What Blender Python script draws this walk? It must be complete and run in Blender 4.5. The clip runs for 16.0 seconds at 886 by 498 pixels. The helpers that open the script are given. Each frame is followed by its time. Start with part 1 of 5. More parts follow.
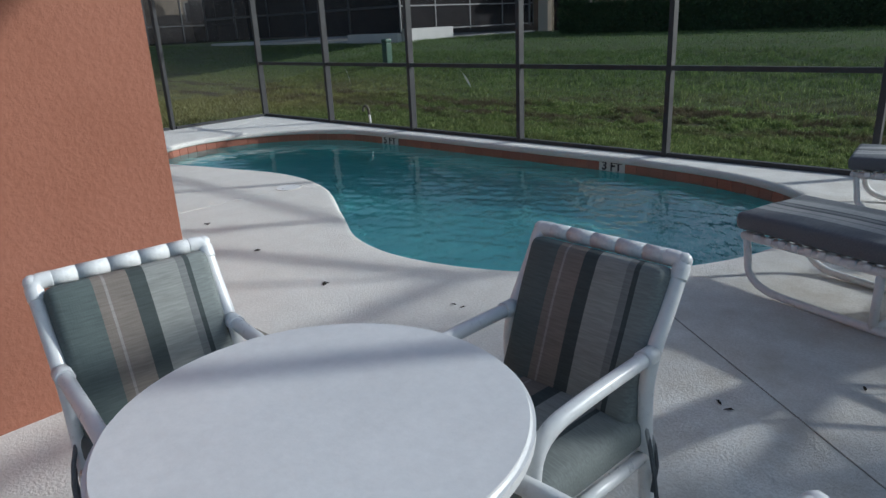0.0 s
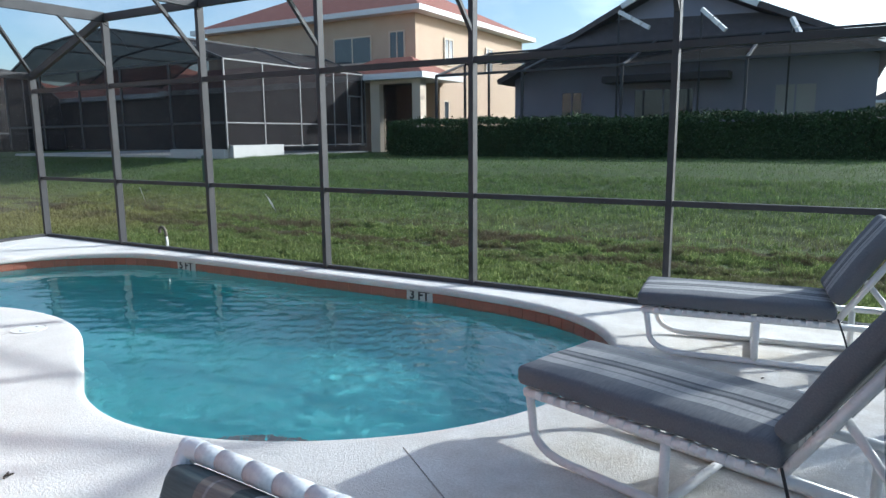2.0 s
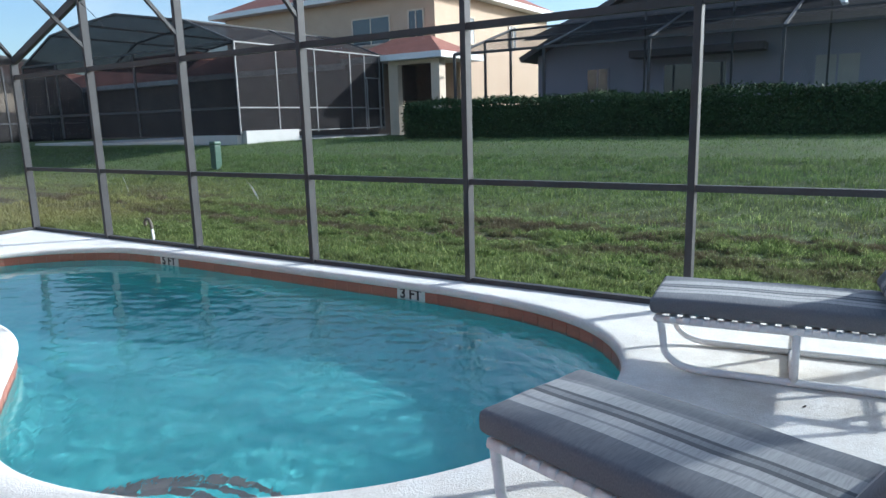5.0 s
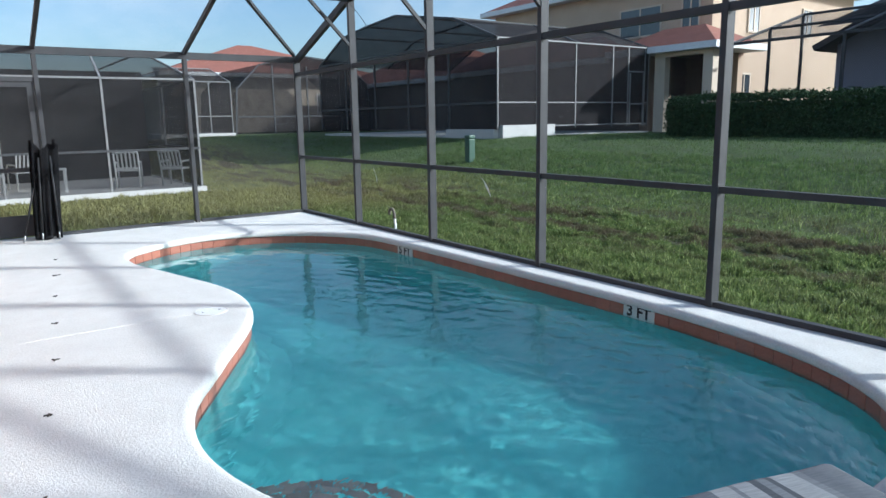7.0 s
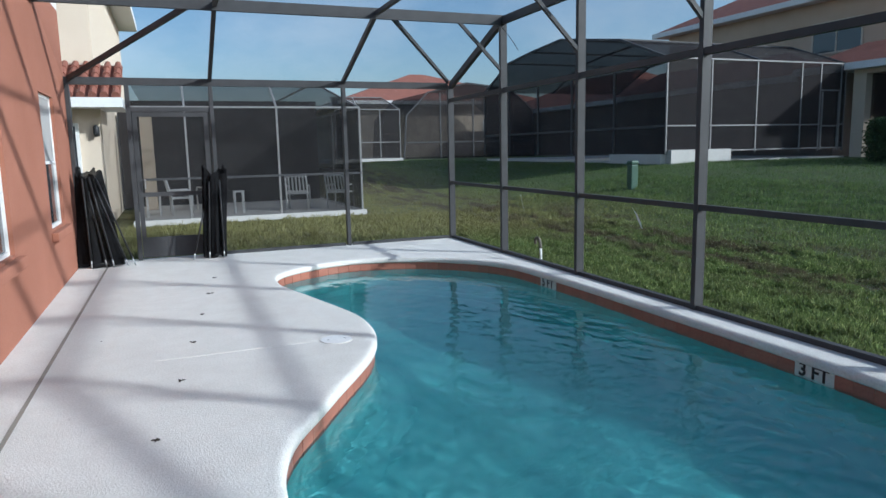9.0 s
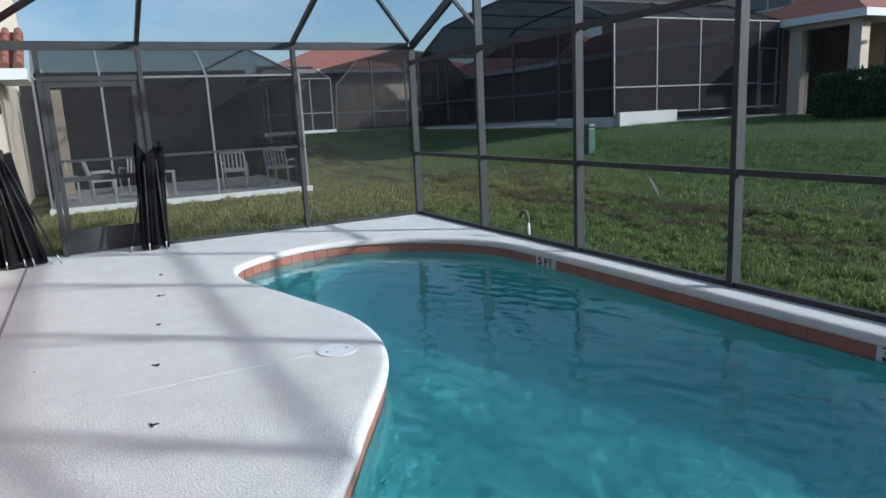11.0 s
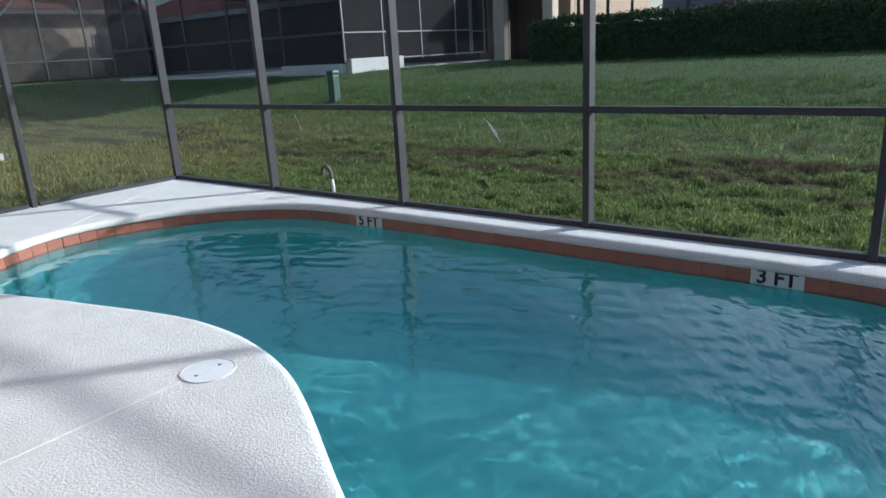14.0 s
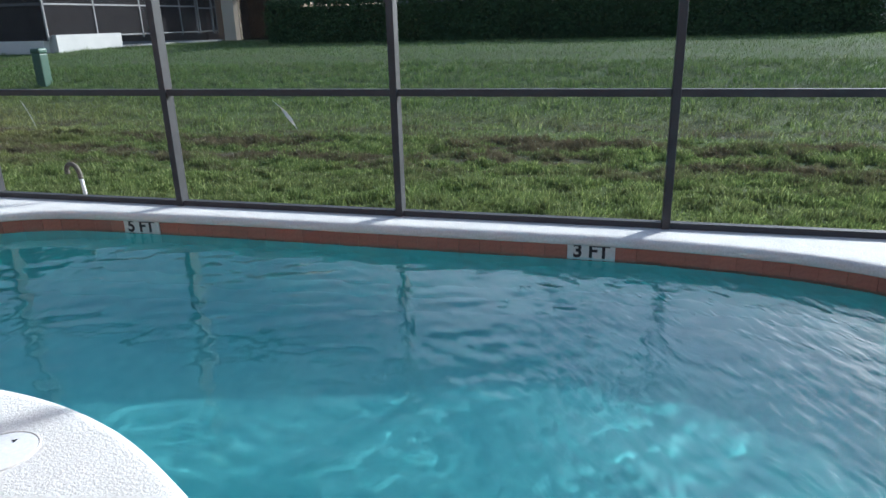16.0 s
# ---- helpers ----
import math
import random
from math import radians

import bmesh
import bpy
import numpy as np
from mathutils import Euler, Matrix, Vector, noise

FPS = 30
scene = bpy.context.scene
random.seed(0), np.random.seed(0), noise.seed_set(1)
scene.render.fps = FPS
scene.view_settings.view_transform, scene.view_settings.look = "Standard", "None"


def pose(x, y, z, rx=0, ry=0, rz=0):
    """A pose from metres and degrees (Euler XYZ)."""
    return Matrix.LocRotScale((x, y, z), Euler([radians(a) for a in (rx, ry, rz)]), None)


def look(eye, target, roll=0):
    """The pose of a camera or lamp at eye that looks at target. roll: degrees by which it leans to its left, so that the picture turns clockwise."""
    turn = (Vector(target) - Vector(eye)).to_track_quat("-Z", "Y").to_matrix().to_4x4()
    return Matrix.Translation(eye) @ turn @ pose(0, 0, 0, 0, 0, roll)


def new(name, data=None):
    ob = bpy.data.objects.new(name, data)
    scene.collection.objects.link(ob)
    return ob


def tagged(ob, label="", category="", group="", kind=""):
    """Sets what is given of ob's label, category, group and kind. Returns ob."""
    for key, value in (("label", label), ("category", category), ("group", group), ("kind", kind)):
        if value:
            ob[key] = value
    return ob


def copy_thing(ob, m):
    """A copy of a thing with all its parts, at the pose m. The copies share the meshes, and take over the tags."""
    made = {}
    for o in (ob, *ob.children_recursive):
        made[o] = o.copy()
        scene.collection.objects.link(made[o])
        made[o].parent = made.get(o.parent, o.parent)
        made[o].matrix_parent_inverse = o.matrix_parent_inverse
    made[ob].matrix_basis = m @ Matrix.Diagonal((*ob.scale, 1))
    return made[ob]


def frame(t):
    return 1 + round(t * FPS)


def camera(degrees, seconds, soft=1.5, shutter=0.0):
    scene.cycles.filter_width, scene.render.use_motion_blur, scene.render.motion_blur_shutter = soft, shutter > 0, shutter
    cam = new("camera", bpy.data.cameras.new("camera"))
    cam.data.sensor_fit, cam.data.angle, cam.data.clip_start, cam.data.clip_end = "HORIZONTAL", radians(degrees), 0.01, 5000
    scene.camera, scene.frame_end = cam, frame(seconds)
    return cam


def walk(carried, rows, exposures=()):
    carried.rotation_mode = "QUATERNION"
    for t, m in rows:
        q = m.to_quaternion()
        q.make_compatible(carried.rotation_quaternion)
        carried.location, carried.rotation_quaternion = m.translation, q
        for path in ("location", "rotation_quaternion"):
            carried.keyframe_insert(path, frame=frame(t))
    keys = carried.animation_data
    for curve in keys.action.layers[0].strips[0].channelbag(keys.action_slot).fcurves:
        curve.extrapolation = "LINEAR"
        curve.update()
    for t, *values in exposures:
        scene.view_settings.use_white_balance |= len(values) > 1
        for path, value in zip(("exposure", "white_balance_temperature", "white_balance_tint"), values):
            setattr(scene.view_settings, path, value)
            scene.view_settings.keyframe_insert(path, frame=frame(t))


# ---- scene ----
cam = camera(66.3, 16.0)
METRES, EYE, TILT, LEAN, TURN = 6.0, 1.5, 0.0, 0.0, 43.8
ROWS = [
    (0.0, 0.0, 0.0, 0.0, -0.87, -18.59, 2.59),
    (0.5, 0.0235, 0.0242, 0.0003, -4.8, -14.9, 2.86),
    (1.0, 0.0486, 0.0455, 0.002, -7.14, -11.75, 2.4),
    (1.5, 0.0731, 0.0759, 0.0012, -10.33, -9.75, 1.61),
    (2.0, 0.0908, 0.0996, 0.0041, -13.54, -9.4, 0.48),
    (2.5, 0.1084, 0.1243, 0.0021, -16.69, -8.74, 0.42),
    (3.0, 0.1271, 0.1421, -0.0011, -19.8, -7.77, 0.61),
    (3.2, 0.1335, 0.1495, -0.0010, -20.95, -7.85, 0.65),
    (3.75, 0.1470, 0.1700, -0.0012, -21.60, -8.60, 0.80),
    (4.25, 0.1600, 0.1870, -0.0014, -18.90, -9.60, 1.10),
    (4.8, 0.1730, 0.2060, -0.0020, -13.20, -10.60, 1.50),
    (5.3, 0.1845, 0.2235, -0.0024, -8.10, -11.10, 1.65),
    (5.5, 0.1895, 0.2302, -0.0025, -6.0, -11.36, 1.63),
    (6.0, 0.2058, 0.2503, -0.0032, -0.53, -11.47, 1.22),
    (6.5, 0.2162, 0.2744, -0.0024, 5.12, -11.2, 0.95),
    (7.0, 0.2235, 0.2899, -0.0023, 10.58, -10.72, 0.98),
    (7.5, 0.2378, 0.3095, -0.0025, 16.06, -10.11, 0.98),
    (8.0, 0.2504, 0.3263, -0.0016, 22.01, -9.08, 0.73),
    (8.5, 0.2509, 0.3417, -0.0014, 24.33, -8.26, 0.88),
    (8.7, 0.2500, 0.3500, -0.0014, 24.50, -8.25, 1.00),
    (9.2, 0.2400, 0.3740, -0.0018, 24.40, -8.60, 1.40),
    (9.8, 0.2040, 0.4060, -0.0024, 23.30, -9.50, 2.00),
    (10.4, 0.1500, 0.4410, -0.0032, 20.90, -10.50, 2.60),
    (10.8, 0.1070, 0.4630, -0.0036, 19.00, -10.95, 2.80),
    (11.0, 0.0909, 0.47, -0.0038, 18.16, -11.15, 2.79),
    (11.5, 0.0504, 0.4852, -0.0065, 15.23, -12.06, 2.45),
    (12.0, 0.008, 0.5071, -0.008, 11.0, -12.8, 2.72),
    (12.5, -0.0367, 0.5195, -0.0096, 6.9, -13.51, 2.36),
    (13.0, -0.0719, 0.5315, -0.0081, 1.41, -14.44, 2.27),
    (13.5, -0.0908, 0.5576, -0.0117, -3.15, -15.56, 2.48),
    (14.0, -0.1083, 0.5842, -0.0117, -6.76, -16.43, 3.09),
    (14.5, -0.1394, 0.6044, -0.0113, -11.25, -16.86, 2.5),
    (15.0, -0.1662, 0.6226, -0.0105, -17.36, -17.24, 2.23),
    (15.5, -0.1767, 0.647, -0.0127, -23.23, -17.93, 1.42),
    (16.0, -0.182, 0.6695, -0.0124, -29.11, -18.71, 1.48),
]
EXPOSURES = [(0.0, -0.36, 5750, 4), (1.0, 0.2, 5800, 4.5), (2.0, 0.66, 5650, 4), (6.0, 0.8, 5550, 4), (8.5, 0.08, 5450, 3.5), (11.0, 0.02, 5450, 4), (12.5, 0.1, 5500, 4), (14.0, 0.28, 5550, 4.5), (16.0, 0.62, 5600, 5)]
walk(cam, [(t, pose(0, 0, EYE, TILT, LEAN, TURN) @ pose(METRES * x, METRES * y, METRES * z, 90 + pitch, roll, yaw)) for t, x, y, z, yaw, pitch, roll in ROWS], EXPOSURES)


# ---- light ----
SUN = Vector((1.33, 1.62, 1.0)).normalized()
world = bpy.data.worlds.new("world")
scene.world = world
world.use_nodes = True
wn = world.node_tree
sky = wn.nodes.new("ShaderNodeTexSky")
sky.sky_type = "NISHITA"
sky.sun_disc = False
sky.sun_elevation = math.asin(SUN.z)
sky.sun_rotation = math.atan2(SUN.x, SUN.y)
sky.air_density, sky.dust_density, sky.ozone_density = 1.0, 1.5, 2.0
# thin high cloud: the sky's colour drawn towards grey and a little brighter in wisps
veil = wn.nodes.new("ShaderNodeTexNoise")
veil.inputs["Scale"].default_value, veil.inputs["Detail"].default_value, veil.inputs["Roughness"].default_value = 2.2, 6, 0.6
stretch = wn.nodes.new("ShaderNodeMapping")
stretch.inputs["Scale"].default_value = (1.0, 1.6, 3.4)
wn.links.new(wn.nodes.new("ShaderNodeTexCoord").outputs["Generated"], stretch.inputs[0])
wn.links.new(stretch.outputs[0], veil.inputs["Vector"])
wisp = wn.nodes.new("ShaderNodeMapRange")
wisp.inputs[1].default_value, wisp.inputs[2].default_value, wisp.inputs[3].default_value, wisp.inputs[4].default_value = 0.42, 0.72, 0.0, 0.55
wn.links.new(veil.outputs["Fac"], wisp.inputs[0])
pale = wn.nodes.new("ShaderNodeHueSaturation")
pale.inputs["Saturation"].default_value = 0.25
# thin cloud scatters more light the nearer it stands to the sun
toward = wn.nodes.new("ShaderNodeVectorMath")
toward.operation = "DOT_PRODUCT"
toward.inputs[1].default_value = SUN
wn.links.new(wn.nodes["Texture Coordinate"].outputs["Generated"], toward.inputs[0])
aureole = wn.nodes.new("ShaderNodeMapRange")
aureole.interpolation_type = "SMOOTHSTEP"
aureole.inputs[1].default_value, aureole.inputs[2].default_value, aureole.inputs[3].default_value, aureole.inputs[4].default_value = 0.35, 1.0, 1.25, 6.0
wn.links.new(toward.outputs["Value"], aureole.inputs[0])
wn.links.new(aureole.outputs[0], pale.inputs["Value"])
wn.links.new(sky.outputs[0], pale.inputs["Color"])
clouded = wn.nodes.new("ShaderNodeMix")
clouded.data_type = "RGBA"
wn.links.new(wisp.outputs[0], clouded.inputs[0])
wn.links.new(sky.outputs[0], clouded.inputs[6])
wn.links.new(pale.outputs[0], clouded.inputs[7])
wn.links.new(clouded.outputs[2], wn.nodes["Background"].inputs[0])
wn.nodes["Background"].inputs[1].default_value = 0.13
sun = new("sun", bpy.data.lights.new("sun", "SUN"))
sun.data.energy, sun.data.angle, sun.data.color = 4.6, radians(1.6), (1.0, 0.95, 0.88)
sun.matrix_world = look(SUN * 50, (0, 0, 0))


# ---- materials ----
def ramp(nt, fac, stops, constant=False):
    n = nt.nodes.new("ShaderNodeValToRGB")
    if constant:
        n.color_ramp.interpolation = "CONSTANT"
    e = n.color_ramp.elements
    while len(e) < len(stops):
        e.new(0.5)
    for el, (p, c) in zip(e, stops):
        el.position, el.color = p, (*c, 1) if len(c) == 3 else c
    nt.links.new(fac, n.inputs[0])
    return n.outputs[0]


def noise_tex(nt, co, scale, detail=4, rough=0.6):
    n = nt.nodes.new("ShaderNodeTexNoise")
    n.inputs["Scale"].default_value, n.inputs["Detail"].default_value, n.inputs["Roughness"].default_value = scale, detail, rough
    nt.links.new(co, n.inputs["Vector"])
    return n.outputs["Fac"]


def blank(name):
    m = bpy.data.materials.new(name)
    m.use_nodes = True
    nt = m.node_tree
    p = nt.nodes["Principled BSDF"]
    co = nt.nodes.new("ShaderNodeTexCoord").outputs["Object"]
    return m, nt, p, co


def mix(nt, fac, a, b, blend="MIX"):
    n = nt.nodes.new("ShaderNodeMix")
    n.data_type, n.blend_type = "RGBA", blend
    for sock, v in ((n.inputs[0], fac), (n.inputs[6], a), (n.inputs[7], b)):
        if hasattr(v, "links"):
            nt.links.new(v, sock)
        elif isinstance(v, tuple):
            sock.default_value = (*v, 1)
        else:
            sock.default_value = v
    return n.outputs[2]


def bump(nt, p, height, strength, distance, base=None):
    b = nt.nodes.new("ShaderNodeBump")
    b.inputs["Strength"].default_value, b.inputs["Distance"].default_value = strength, distance
    nt.links.new(height, b.inputs["Height"])
    if base is not None:
        nt.links.new(base, b.inputs["Normal"])
    nt.links.new(b.outputs[0], p.inputs["Normal"])
    return b.outputs[0]


def surface(name, c1, c2, scale=3.0, fine=60.0, rough=0.7, metal=0.0, relief=0.3, depth=0.004, spread=0.0, spec=0.5, grainy=0.35):
    """Two-scale variation: wide stains between c1 and c2, fine grain in colour and relief; spread: tone from piece to piece."""
    m, nt, p, co = blank(name)
    wide = noise_tex(nt, co, scale, 5, 0.6)
    grain = noise_tex(nt, co, fine, 4, 0.7)
    col = ramp(nt, wide, [(0.3, c1), (0.7, c2)])
    col = mix(nt, grainy, col, ramp(nt, grain, [(0.3, tuple(v * 0.7 for v in c1)), (0.7, tuple(min(1, v * 1.15) for v in c2))]))
    if spread:
        info = nt.nodes.new("ShaderNodeObjectInfo").outputs["Random"]
        tone = ramp(nt, info, [(0, (1 - spread,) * 3), (1, (1 + spread,) * 3)])
        col = mix(nt, 1.0, col, tone, "MULTIPLY")
    nt.links.new(col, p.inputs["Base Color"])
    nt.links.new(ramp(nt, grain, [(0.2, (max(0, rough - 0.12),) * 3), (0.8, (min(1, rough + 0.12),) * 3)]), p.inputs["Roughness"])
    p.inputs["Metallic"].default_value = metal
    p.inputs["Specular IOR Level"].default_value = spec
    if relief:
        bump(nt, p, grain, relief, depth)
    return m


def stucco(name, c1, c2):
    m, nt, p, co = blank(name)
    wide = noise_tex(nt, co, 1.3, 4, 0.6)
    lumps = noise_tex(nt, co, 38, 3, 0.55)
    fine = noise_tex(nt, co, 190, 3, 0.6)
    col = mix(nt, 0.3, ramp(nt, wide, [(0.3, c1), (0.7, c2)]), ramp(nt, lumps, [(0.35, c1), (0.65, c2)]))
    nt.links.new(col, p.inputs["Base Color"])
    p.inputs["Roughness"].default_value = 0.9
    n1 = bump(nt, p, lumps, 0.5, 0.010)
    bump(nt, p, fine, 0.4, 0.003, n1)
    return m


def deck_coat(name):
    """Sprayed and trowelled acrylic coat: flat islands in a rough ground, faint stains."""
    m, nt, p, co = blank(name)
    wide = noise_tex(nt, co, 0.7, 5, 0.65)
    mid = noise_tex(nt, co, 5.0, 5, 0.65)
    islands = ramp(nt, noise_tex(nt, co, 76, 4, 0.65), [(0.42, (0, 0, 0)), (0.56, (1, 1, 1))])
    fine = noise_tex(nt, co, 260, 3, 0.7)
    col = ramp(nt, wide, [(0.28, (0.60, 0.57, 0.515)), (0.5, (0.74, 0.715, 0.655)), (0.72, (0.80, 0.775, 0.72))])
    col = mix(nt, 0.35, col, ramp(nt, mid, [(0.3, (0.62, 0.585, 0.535)), (0.6, (0.82, 0.80, 0.76))]))
    col = mix(nt, 0.35, col, ramp(nt, islands, [(0, (0.60, 0.58, 0.535)), (1, (0.85, 0.835, 0.80))]))
    # tan leaf stains, thickest on the stretch under the loungers
    sep = nt.nodes.new("ShaderNodeSeparateXYZ")
    nt.links.new(co, sep.inputs[0])
    side = nt.nodes.new("ShaderNodeMapRange")
    side.interpolation_type = "SMOOTHSTEP"
    nt.links.new(sep.outputs[0], side.inputs[0])
    side.inputs[1].default_value, side.inputs[2].default_value, side.inputs[3].default_value, side.inputs[4].default_value = -2.6, -0.6, 0.15, 1.0
    blots = ramp(nt, noise_tex(nt, co, 2.3, 6, 0.7), [(0.4, (0, 0, 0)), (0.68, (0.75, 0.75, 0.75))])
    col = mix(nt, mix(nt, 1.0, blots, side.outputs[0], "MULTIPLY"), col, (0.47, 0.415, 0.335))
    scuffs = ramp(nt, noise_tex(nt, co, 3.7, 8, 0.75), [(0.66, (0, 0, 0)), (0.74, (0.5, 0.5, 0.5))])
    col = mix(nt, scuffs, col, (0.36, 0.33, 0.29))
    nt.links.new(col, p.inputs["Base Color"])
    p.inputs["Roughness"].default_value = 0.75
    n1 = bump(nt, p, islands, 0.6, 0.003)
    bump(nt, p, fine, 0.45, 0.0016, n1)
    return m


def stripes(name, stops, dark=1.0):
    """Woven cushion cloth with stripes along its length."""
    m, nt, p, co = blank(name)
    sep = nt.nodes.new("ShaderNodeSeparateXYZ")
    nt.links.new(co, sep.inputs[0])
    col = ramp(nt, sep.outputs[1], [(a, tuple(v * dark for v in c)) for a, c in stops], True)
    weave = nt.nodes.new("ShaderNodeMapping")
    weave.inputs["Scale"].default_value = (60, 300, 60)
    nt.links.new(co, weave.inputs[0])
    w = noise_tex(nt, weave.outputs[0], 1.0, 3, 0.6)
    slub = nt.nodes.new("ShaderNodeMapping")
    slub.inputs["Scale"].default_value = (210, 14, 120)
    nt.links.new(co, slub.inputs[0])
    s = noise_tex(nt, slub.outputs[0], 1.0, 3, 0.6)
    col = mix(nt, 0.5, col, ramp(nt, s, [(0.3, (0.55, 0.55, 0.55)), (0.7, (1.25, 1.25, 1.25))]), "MULTIPLY")
    nt.links.new(col, p.inputs["Base Color"])
    p.inputs["Roughness"].default_value = 0.85
    folds = noise_tex(nt, co, 6, 2, 0.5)
    n1 = bump(nt, p, folds, 0.35, 0.03)
    bump(nt, p, w, 0.25, 0.002, n1)
    return m


def screen_cloth(name, tone, cover, scale=0.0):
    m, nt, p, co = blank(name)
    p.inputs["Base Color"].default_value = (*tone, 1)
    p.inputs["Roughness"].default_value = 0.9
    p.inputs["Specular IOR Level"].default_value = 0.08
    tr = nt.nodes.new("ShaderNodeBsdfTransparent")
    ms = nt.nodes.new("ShaderNodeMixShader")
    nt.links.new(tr.outputs[0], ms.inputs[1])
    nt.links.new(p.outputs[0], ms.inputs[2])
    fac = ramp(nt, noise_tex(nt, co, 1.5, 3), [(0.3, (cover * 0.95,) * 3), (0.7, (min(1, cover * 1.05),) * 3)])
    if scale:
        # an open weave: threads both ways with holes between
        holes = None
        for rot in ((0, 0, 0), (0, radians(90), radians(40))):
            mp = nt.nodes.new("ShaderNodeMapping")
            mp.inputs["Rotation"].default_value = rot
            nt.links.new(co, mp.inputs[0])
            wv = nt.nodes.new("ShaderNodeTexWave")
            wv.bands_direction = "Z" if holes is None else "X"
            wv.inputs["Scale"].default_value = 0.314 / scale
            wv.inputs["Distortion"].default_value = 0.4
            nt.links.new((mp.outputs[0] if holes is None else co), wv.inputs[0])
            line = ramp(nt, wv.outputs["Fac"], [(0.35, (0.55,) * 3), (0.7, (1.0,) * 3)])
            holes = line if holes is None else mix(nt, 1.0, holes, line, "MULTIPLY")
        fac = mix(nt, 1.0, fac, holes, "MULTIPLY")
    nt.links.new(fac, ms.inputs[0])
    nt.links.new(ms.outputs[0], nt.nodes["Material Output"].inputs[0])
    return m


M_DECK = deck_coat("deck_coat")
M_JOINT = surface("joint_filler", (0.22, 0.20, 0.17), (0.34, 0.31, 0.26), 6, 90, 0.9)
M_PALEJOINT = surface("pale_joint_groove", (0.62, 0.59, 0.54), (0.73, 0.70, 0.65), 6, 90, 0.9)
M_ORANGE = stucco("orange_stucco", (0.29, 0.112, 0.066), (0.35, 0.145, 0.092))
M_CREAM = stucco("cream_stucco", (0.62, 0.52, 0.40), (0.68, 0.58, 0.46))
M_PEACH = stucco("peach_stucco", (0.50, 0.375, 0.265), (0.57, 0.435, 0.315))
# stucco darkened to taupe: the lanai's shade is put into the colour
M_SHADETAUPE = stucco("shade_toned_stucco", (0.19, 0.155, 0.13), (0.24, 0.195, 0.165))
M_GREY = stucco("grey_stucco", (0.26, 0.26, 0.33), (0.31, 0.31, 0.38))
M_WHITE = surface("white_paint", (0.74, 0.74, 0.73), (0.82, 0.82, 0.80), 3, 60, 0.5, relief=0.1)
M_PVC = surface("white_plastic_tube", (0.70, 0.70, 0.69), (0.80, 0.80, 0.79), 6, 40, 0.32, relief=0.05, depth=0.001, grainy=0.12)
M_STRAP = surface("white_strap", (0.66, 0.66, 0.65), (0.78, 0.78, 0.77), 10, 90, 0.5, relief=0.1)
M_TABLE = surface("pale_table_top", (0.74, 0.735, 0.72), (0.82, 0.815, 0.80), 3, 34, 0.42, relief=0.25, depth=0.002, grainy=0.16)
M_BRONZE = surface("bronze_aluminium", (0.045, 0.045, 0.047), (0.07, 0.07, 0.073), 4, 150, 0.55, 0.0, relief=0.05, spec=0.22)
M_PALEALU = surface("pale_aluminium", (0.19, 0.185, 0.183), (0.25, 0.245, 0.24), 4, 120, 0.5, 0.2, relief=0.05)
M_SCREEN = screen_cloth("insect_screen", (0.05, 0.05, 0.052), 0.14)
M_SIDESCREEN = screen_cloth("dense_insect_screen", (0.02, 0.02, 0.022), 0.36)
M_FARSCREEN = screen_cloth("far_insect_screen", (0.026, 0.024, 0.025), 0.78)
M_NEXTSCREEN = screen_cloth("neighbour_insect_screen", (0.012, 0.012, 0.013), 0.52)
M_BLACKMESH = screen_cloth("black_safety_mesh", (0.010, 0.010, 0.011), 0.97, 0.0034)
M_BUNDLE = screen_cloth("folded_black_mesh", (0.010, 0.010, 0.011), 0.9)
M_BLACK = surface("black_plastic", (0.012, 0.012, 0.013), (0.022, 0.022, 0.024), 5, 80, 0.55, relief=0.1)
M_POLE = surface("pole_metal", (0.5, 0.5, 0.5), (0.65, 0.65, 0.65), 6, 90, 0.35, 0.8, relief=0.05)
M_TILE = surface("terracotta_tile", (0.31, 0.12, 0.078), (0.40, 0.165, 0.112), 8, 60, 0.35, relief=0.15, depth=0.002, spread=0.1)
M_GROUT = surface("grout", (0.30, 0.125, 0.08), (0.36, 0.16, 0.11), 8, 100, 0.9)
M_MARK = surface("depth_tile", (0.62, 0.62, 0.58), (0.72, 0.72, 0.68), 8, 80, 0.35, relief=0.1)
M_INK = surface("black_glaze", (0.012, 0.012, 0.014), (0.02, 0.02, 0.022), 8, 80, 0.4, relief=0.0)
M_BRICK = surface("step_brick_tile", (0.42, 0.27, 0.215), (0.54, 0.37, 0.30), 9, 70, 0.5, relief=0.2, depth=0.002, spread=0.2)
M_GLASS, _nt, _p, _ = blank("window_glass")
_p.inputs["Base Color"].default_value = (0.05, 0.06, 0.07, 1)
_p.inputs["Roughness"].default_value = 0.04
M_BLIND = surface("window_blind", (0.34, 0.33, 0.32), (0.42, 0.41, 0.395), 3, 60, 0.7)
M_ROOF = surface("clay_roof_tile", (0.21, 0.075, 0.05), (0.32, 0.12, 0.08), 2.5, 20, 0.8, relief=0.4, depth=0.02, spread=0.12)
M_SHINGLE = surface("dark_shingle", (0.075, 0.065, 0.065), (0.115, 0.10, 0.10), 3, 25, 0.9, relief=0.4, depth=0.01)
M_GREEN = surface("green_plastic", (0.035, 0.085, 0.055), (0.05, 0.11, 0.075), 3, 60, 0.5, relief=0.1)
M_CONC = surface("white_concrete", (0.46, 0.45, 0.43), (0.56, 0.55, 0.52), 2, 60, 0.85, relief=0.3)
